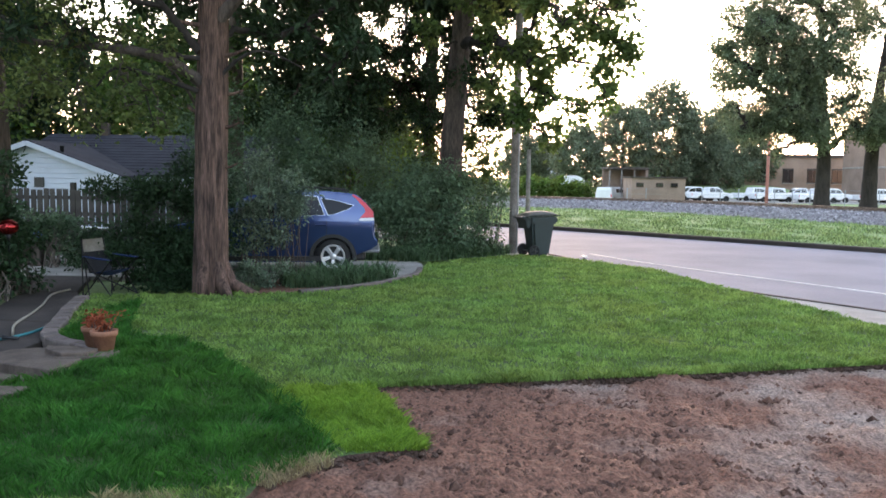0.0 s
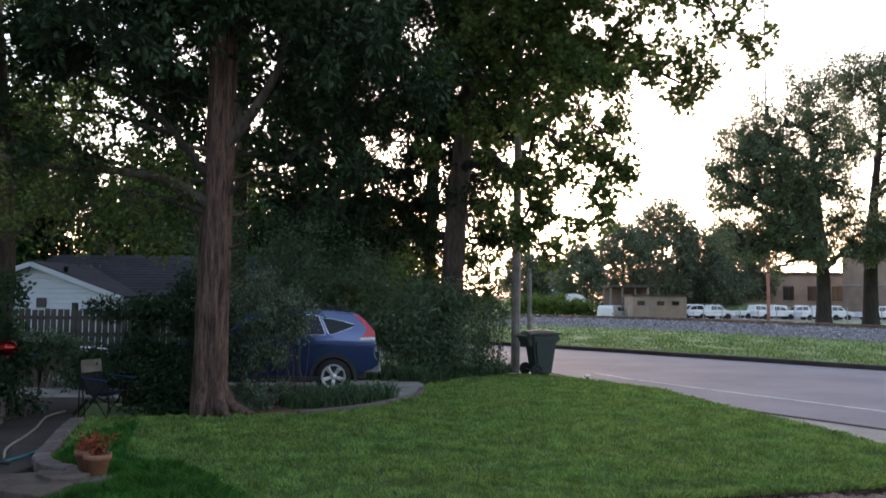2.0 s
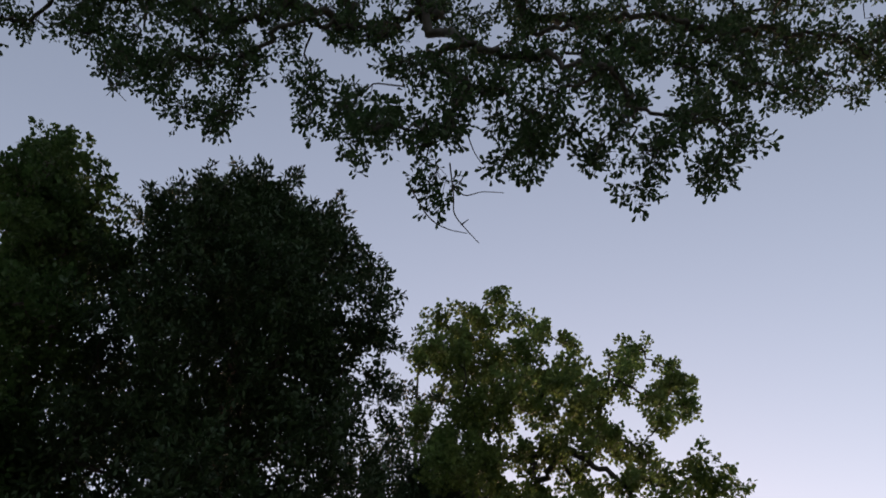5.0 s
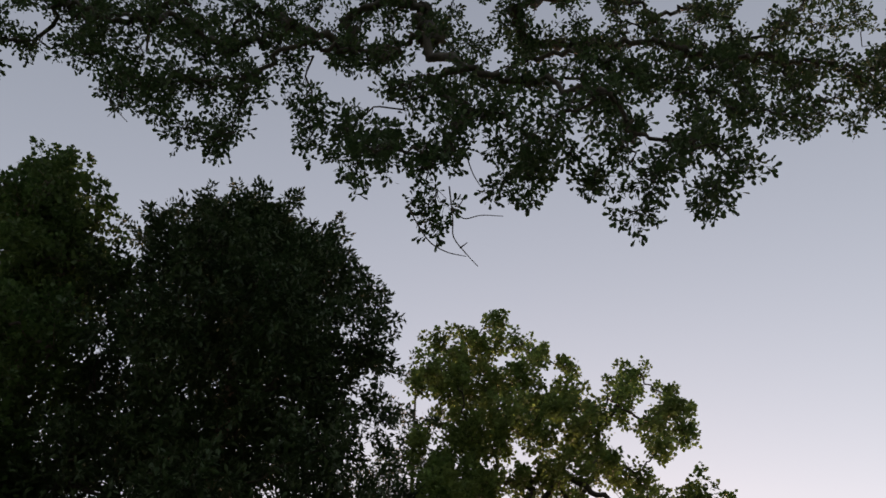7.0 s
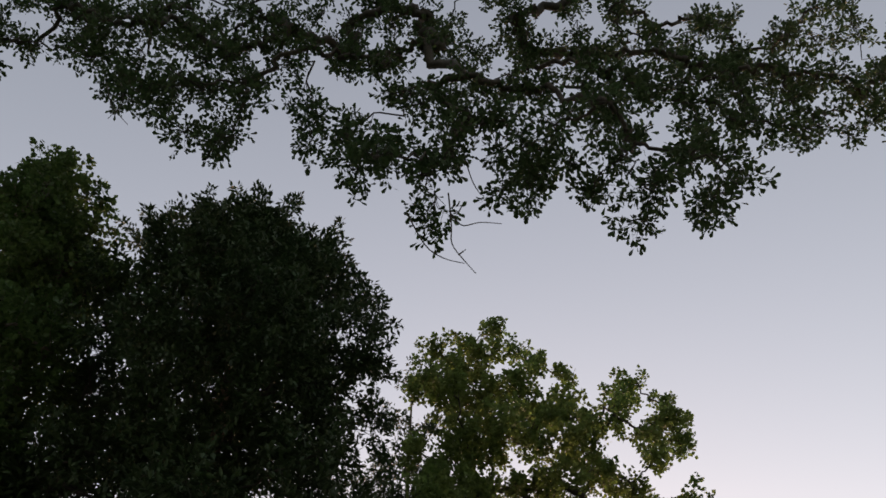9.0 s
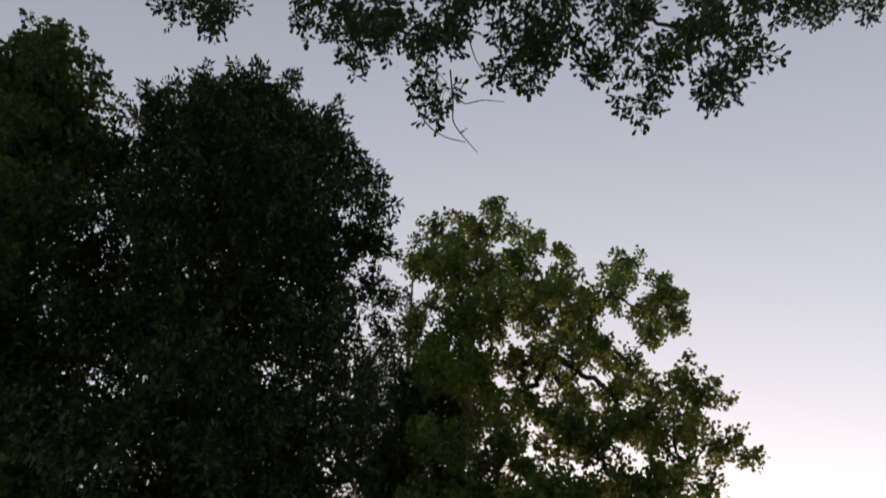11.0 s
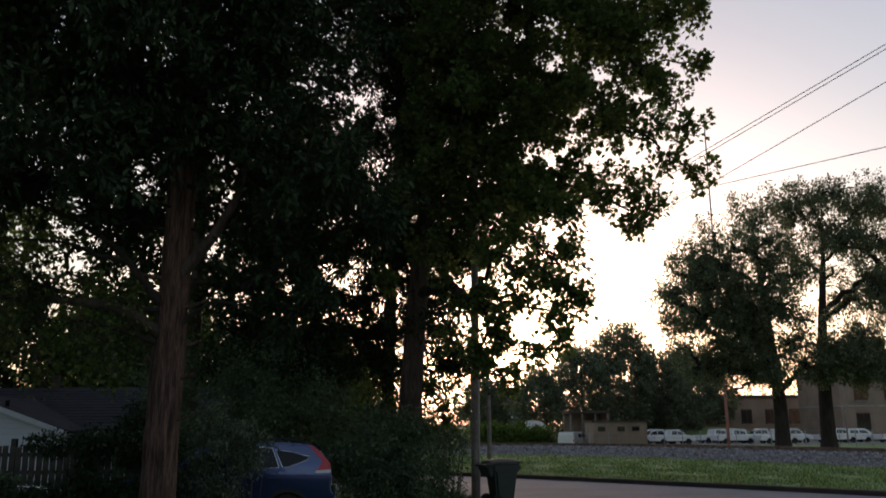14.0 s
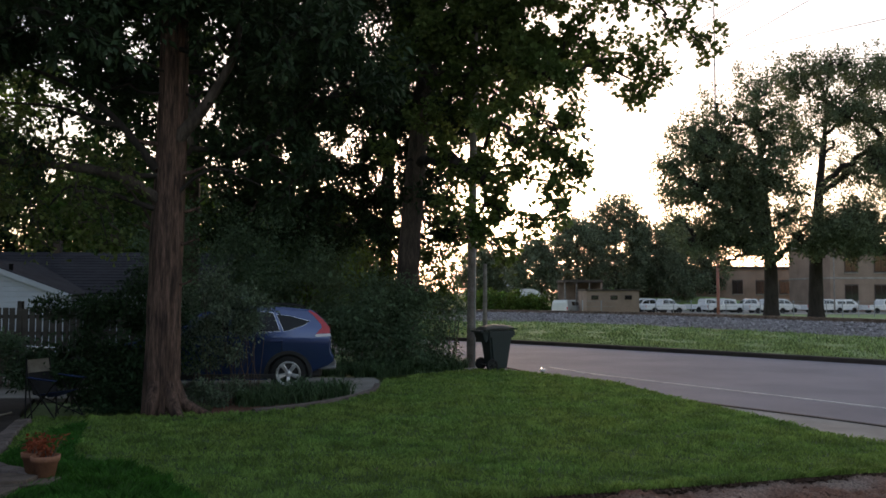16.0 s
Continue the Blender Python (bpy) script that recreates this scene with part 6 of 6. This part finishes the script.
for k in range(14):
    t = k / 14
    part("shingle_course", block((11.2, 0.36, 0.02), (-10.85, 31.5 + 4.4 * t, 1.96 + 1.6 * t), 0.004, None, pose(0, 0, 0, 17, 0, 0)), ROOFING, house)
for p, q in (((-14.35, 2.98), (-11.1, 1.78)), ((-14.35, 2.98), (-17.9, 1.66))):
    L = math.hypot(q[0] - p[0], q[1] - p[1])
    part("rake_board", block((L, 0.06, 0.17), (0, 0, 0), 0.01), SIDING_SKYLIT, house).matrix_basis = pose((p[0] + q[0]) / 2, 29.57, (p[1] + q[1]) / 2 - 0.02, 0, math.degrees(-math.atan2(q[1] - p[1], q[0] - p[0])), 0)
part("gutter_board", block((5.8, 0.08, 0.14), (-8.15, 31.36, 1.78), 0.01), SIDING_SKYLIT, house)
part("attic_vent", block((0.34, 0.05, 0.34), (-14.1, 29.94, 1.62), 0.01), TRIM_BLACK, house, "small dark window opening")
w = part("window_frame", block((1.0, 0.06, 0.7), (-10.4, 32.07, 1.35), 0.01), SIDING_SKYLIT, house)
part("pane", block((0.86, 0.02, 0.56), (-10.4, 32.03, 1.35), 0.004), DARK_GLASS, w)
part("roof_vent", lathe([(0, 0.0), (0.07, 0), (0.07, 0.25), (0.11, 0.26), (0, 0.3)], 12, None, pose(-13.3, 29.99, 2.62)), TRIM_BLACK, house)
part("chimney", block((0.3, 0.3, 0.9), (-14.2, 36, 3.6), 0.02), TIMBER_OLD, house)

fence = thing("picket_fence", (0, -0.68, 0), "weathered dark board fence with gaps between boards", "fence")
board = None
for k in range(52):
    x = -14.0 + 0.158 * k
    if k % 12 == 7:
        part("post", block((0.12, 0.12, 2.0), (x, 21.08, 0.72), 0.01), FENCE_WOOD, fence)
    if board is None:
        ob = part("picket", block((0.132, 0.022, 1.85), (0, 0, 0), 0.006), FENCE_WOOD, fence)
        for v in ob.data.vertices:
            if v.co.z > 0.9 and abs(v.co.x) > 0.05:
                v.co.z -= 0.03
        board = ob.data
    else:
        ob = part("picket", board, None, fence)
    ob.matrix_basis = pose(x, 21.0, 0.66 + random.uniform(-0.02, 0.02), 0, random.uniform(-0.8, 0.8), 0)
for z in (0.2, 0.95, 1.35):
    part("fence_rail", block((8.3, 0.04, 0.09), (-9.9, 21.035, z), 0.006), FENCE_WOOD, fence)

chair = thing("camp_chair", (-5.42, 13.5, -0.03), "folding camp chair in blue and beige canvas", "chair", turn=70)


def cloth(points, nx, ny, dip, name, mat, parent, label=""):
    """A hanging sheet of cloth between four corners."""
    a, b, c, d = map(np.array, points)
    u, w = np.meshgrid(np.linspace(0, 1, nx), np.linspace(0, 1, ny), indexing="ij")
    u, w = u[..., None], w[..., None]
    p = (1 - u) * (1 - w) * a + u * (1 - w) * b + u * w * c + (1 - u) * w * d
    p = p + np.array(dip) * (16 * u * (1 - u) * w * (1 - w))
    i, j = np.meshgrid(np.arange(nx - 1), np.arange(ny - 1), indexing="ij")
    f = np.stack([i * ny + j, (i + 1) * ny + j, (i + 1) * ny + j + 1, i * ny + j + 1], -1).reshape(-1, 4)
    v = np.concatenate([p.reshape(-1, 3), p.reshape(-1, 3) + [0, 0.006, 0.004]])
    return part(name, mesh_of(name, v, np.concatenate([f, f[:, ::-1] + nx * ny]), mat, True), None, parent, label)


cloth([(-0.26, -0.2, 0.42), (0.26, -0.2, 0.42), (0.26, 0.22, 0.36), (-0.26, 0.22, 0.36)], 10, 8, (0, 0, -0.07), "seat", CLOTH_BLUE, chair)
cloth([(-0.26, 0.22, 0.36), (0.26, 0.22, 0.36), (0.26, 0.36, 0.70), (-0.26, 0.36, 0.70)], 10, 8, (0, 0.06, 0), "backrest", CLOTH_BLACK, chair, "black lower back panel")
cloth([(-0.26, 0.36, 0.70), (0.26, 0.36, 0.70), (0.24, 0.4, 0.9), (-0.24, 0.4, 0.9)], 10, 8, (0, 0.04, 0), "headrest", CLOTH_BEIGE, chair, "beige upper back panel")
for x in (-0.32, 0.32):
    cloth([(x - 0.04, -0.25, 0.6), (x + 0.04, -0.25, 0.6), (x + 0.04, 0.28, 0.64), (x - 0.04, 0.28, 0.64)], 4, 8, (0, 0, -0.02), "armrest", CLOTH_BLUE, chair)
for p, q in (((-0.3, -0.25, 0), (0.26, 0.24, 0.4)), ((0.3, -0.25, 0), (-0.26, 0.24, 0.4)), ((-0.3, -0.25, 0), (-0.32, 0.26, 0.62)), ((0.3, -0.25, 0), (0.32, 0.26, 0.62)), ((-0.3, 0.3, 0), (-0.3, -0.25, 0.6)), ((0.3, 0.3, 0), (0.3, -0.25, 0.6)), ((-0.28, 0.22, 0.0), (-0.24, 0.4, 0.92)), ((0.28, 0.22, 0.0), (0.24, 0.4, 0.92))):
    part("leg", tubes("leg", [([p, q], [0.011, 0.011])], BLACK_METAL, 8), None, chair)
hook = thing("garden_stake", (-5.82, 13.3, -0.05), "thin black metal garden stake beside the path", "garden stake")
part("rod", tubes("rod", [([(0, 0, 0), (0, 0, 0.95)], [0.012, 0.012])], BLACK_METAL, 8), None, hook)
stand = thing("plant_stand", (-7.5, 17.8, -0.05), "pale metal stand in front of the fence", "stand")
part("top_bar", tubes("top_bar", [([(-0.3, 0, 0.85), (0.3, 0, 0.82)], [0.018, 0.018])], CHROME, 8), None, stand)
part("upright", tubes("upright", [([(0, 0, 0.84), (0, 0, 0)], [0.02, 0.02])], CHROME, 8), None, stand)
part("brace", tubes("brace", [([(-0.25, 0, 0.84), (0, 0, 0.66)], [0.012, 0.012])], CHROME, 8), None, stand)
ball = thing("gazing_ball", (-6.76, 12.85, -0.21), "glossy red glass ball on a stand among bushes", "garden ornament")
part("globe", lathe([(0, 1.18), (0.09, 1.21), (0.15, 1.28), (0.15, 1.34), (0.09, 1.41), (0, 1.44)], 24), plain("red_mirror_glass", (0.34, 0.03, 0.03), 0.08, 0.9), ball)
part("stand_post", lathe([(0.05, 0), (0.014, 0.1), (0.014, 1.12), (0.06, 1.19), (0, 1.2)], 12), BLACK_METAL, ball)
planter = thing("glazed_planter", (-8.6, 17.51, -0.05), "small blue glazed planter by the fence", "plant pot")
part("planter_body", lathe([(0, 0.55), (0.08, 0.55), (0.11, 0.62), (0.12, 0.76), (0.1, 0.76), (0.09, 0.66), (0, 0.66)], 20), plain("blue_glaze", (0.10, 0.18, 0.42), 0.2, 0.0, 0.8), planter)
part("pedestal", block((0.2, 0.2, 0.55), (0, 0, 0.275), 0.02), TIMBER_OLD, planter)


# ---- unseen plain walls behind the view, added to block sky light ----
own = thing("front_house", (0, -5.0, -0.1), "plain pale walls added out of view to shade the garden", "house", kind="structure")
part("wall", block((26, 0.3, 4.2), (0, -3.2, 2.1), 0.02), SIDING_SKYLIT, own)
# unseen left wing and its roof, added to darken the path side
part("side_wing", block((0.3, 20.0, 6.4), (-8.0, 7.0, 3.2), 0.02), SIDING_SKYLIT, own)
part("side_roof", block((2.2, 20.4, 0.16), (-8.3, 7.0, 6.5), 0.02), ROOFING, own)
part("roof", block((27, 6.5, 0.2), (0, -5.6, 5.2), 0.02, None, pose(0, 0, 0, -18, 0, 0)), ROOFING, own)

# ---- beyond the railway ----
hut = thing("block_building", (21.9, 86.58, -0.62), "low tan block building with small high windows", "building")
part("wall", block((5.5, 4.0, 2.8), (0, 0, 1.4), 0.02), TAN_BLOCK, hut)
part("roof", block((5.8, 4.3, 0.16), (0, 0, 2.86), 0.02), TIMBER_OLD, hut)
for x in (-1.9, 0.1, 1.6):
    w = part("window", block((0.75, 0.1, 0.45), (x, -2.0, 2.1), 0.01), CONCRETE_OLD_SHADE, hut)
    part("pane", block((0.6, 0.04, 0.3), (x, -2.06, 2.1), 0.004), DARK_GLASS, w)
port = thing("open_shed", (20.0, 91.9, -0.62), "open flat-roofed shed with a dark interior", "building")
part("roof", block((4.4, 4, 0.25), (0, 0, 3.85), 0.02), TIMBER_OLD, port)
part("back_wall", block((4.2, 0.2, 3.74), (0, 1.8, 1.87), 0.02), TAN_BLOCK, port)
part("side_wall", block((0.2, 3.8, 3.74), (2.05, 0, 1.87), 0.02), TAN_BLOCK, port)
for x in (-2.0, -0.7, 0.7):
    part("post", block((0.14, 0.14, 3.74), (x, -1.8, 1.87), 0.01), POLE_WOOD, port)
hutch = thing("arched_shed", (15.3, 100.61, -0.62), "small white shed with a curved roof", "shed")
arc = [(1.45 * math.cos(t), 2.3 + 0.75 * math.sin(t)) for t in np.linspace(0, math.pi, 12)]
bm = bmesh.new()
f = bm.faces.new([bm.verts.new((x, -2, z)) for x, z in [(1.45, 0)] + arc + [(-1.45, 0)]])
ext = bmesh.ops.extrude_face_region(bm, geom=[f])
bmesh.ops.translate(bm, vec=(0, 4, 0), verts=[v for v in ext["geom"] if isinstance(v, bmesh.types.BMVert)])
part("shell", bm, WHITE_PAINT, hutch)
part("door", block((1.0, 0.06, 1.9), (0.5, -2.02, 0.95), 0.01), GREY_METAL, hutch)


def windows_on(root, xs, zs, y, w, h, z0=0.0):
    frame_mesh = pane_mesh = None
    for x in xs:
        for z in zs:
            ob = part("window", frame_mesh or block((w, 0.14, h), (0, 0, 0), 0.02), None if frame_mesh else TIMBER_OLD, root)
            frame_mesh = ob.data
            ob.matrix_basis = pose(x, y, z)
            p = part("pane", pane_mesh or block((0.44 * w, 0.04, 0.86 * h), (-0.24 * w, -0.08, 0), 0.01), None if pane_mesh else DARK_GLASS, ob)
            pane_mesh = p.data
            part("pane", pane_mesh, None, ob).matrix_basis = pose(0.48 * w, 0, 0)
            part("sill", block((w + 0.2, 0.2, 0.12), (0, -0.06, -h / 2 - 0.06), 0.02), CONCRETE, ob)


mill = thing("brick_building", (79, 117.06, -0.62), "large tan brick building with tall dark windows", "building")
part("wall", block((40, 12, 9.2), (0, 0, 4.6), 0.03), TAN_BRICK, mill)
part("cornice", block((40.4, 12.4, 0.4), (0, 0, 9.3), 0.03), CONCRETE, mill)
part("string_course", block((40.1, 12.1, 0.25), (0, 0, 4.7), 0.03), CONCRETE, mill)
windows_on(mill, [-17 + 4.2 * k for k in range(8)], (2.6, 6.7), -6.02, 1.9, 2.5)
wing = thing("low_wing_building", (50, 141.24, -0.62), "long low tan building behind the yard", "building")
part("wall", block((34, 12, 6.6), (0, 0, 3.3), 0.03), TAN_BRICK, wing)
part("roof", block((34.6, 12.6, 0.5), (0, 0, 6.8), 0.03), TIMBER_OLD, wing)
windows_on(wing, [-14 + 4 * k for k in range(8)], (3.6,), -6.02, 1.8, 2.4)
tower = thing("white_building", (27.0, 220.57, -0.62), "distant pale building among trees", "building")
part("wall", block((9, 8, 12.0), (0, 0, 6), 0.03), SIDING_SKYLIT, tower)
windows_on(tower, (-2.2, 2.2), (8.6,), -4.02, 2.4, 2.6)
mast = thing("radio_mast", (37.7, 96.74, -0.62), "tall thin mast with a red lower part", "mast")
part("lower_mast", lathe([(0.19, 0), (0.16, 9.0), (0, 9.0)], 14), MAST_RED, mast)
part("upper_mast", lathe([(0.15, 9.0), (0.07, 40.5), (0, 40.5)], 14), GREY_METAL, mast)
part("aerial", tubes("aerial", [([(0, 0, 30), (-0.9, 0, 30.6), (-1.0, 0, 34)], [0.05, 0.05, 0.04])], GREY_METAL, 6), None, mast)
for x, y, h in ((22.7, 123.83, 9.0), (26.3, 125.76, 5.5), (55.0, 102.54, 9.0)):
    lamp = thing("street_lamp", (x, y, -0.62), "slim pale lamp post beyond the railway", "lamp post", "far lamp posts")
    part("post", lathe([(0.11, 0), (0.07, h), (0, h)], 10), POLE_WOOD, lamp)
    part("lamp_head", block((0.6, 0.25, 0.14), (-0.3, 0, h), 0.03), GREY_METAL, lamp)
mesh_fence = thing("wire_fence", (0, 0, 0), "grey post-and-rail wire fence along the yard", "fence")
post_mesh = None
for k in range(30):
    ob = part("post", post_mesh or lathe([(0.05, 0), (0.05, 2.0), (0, 2.06)], 8), None if post_mesh else GREY_METAL, mesh_fence)
    post_mesh = ob.data
    ob.matrix_basis = pose(18.6 + 2.0 * k, 84.0 + 0.33 * k, -0.85)
for z in (-0.1, 0.55, 1.1):
    part("fence_wire", tubes("fence_wire", [([(18.6, 84.0, z), (76.6, 93.57, z)], [0.012, 0.012])], GREY_METAL, 5), None, mesh_fence)
bank = bmesh.new()
bmesh.ops.create_grid(bank, x_segments=24, y_segments=8, size=0.5)
for v in bank.verts:
    x, y = v.co.x * 2, v.co.y * 2
    v.co = Vector((44 + 13 * x, 128 + 5 * y, -1.0 + 2.4 * max(0, 1 - x**4) * max(0, 1 - y * y)))
setting("grass_bank", bank, TURF_FAR, "low green grass bank behind the yard", "grass bank")
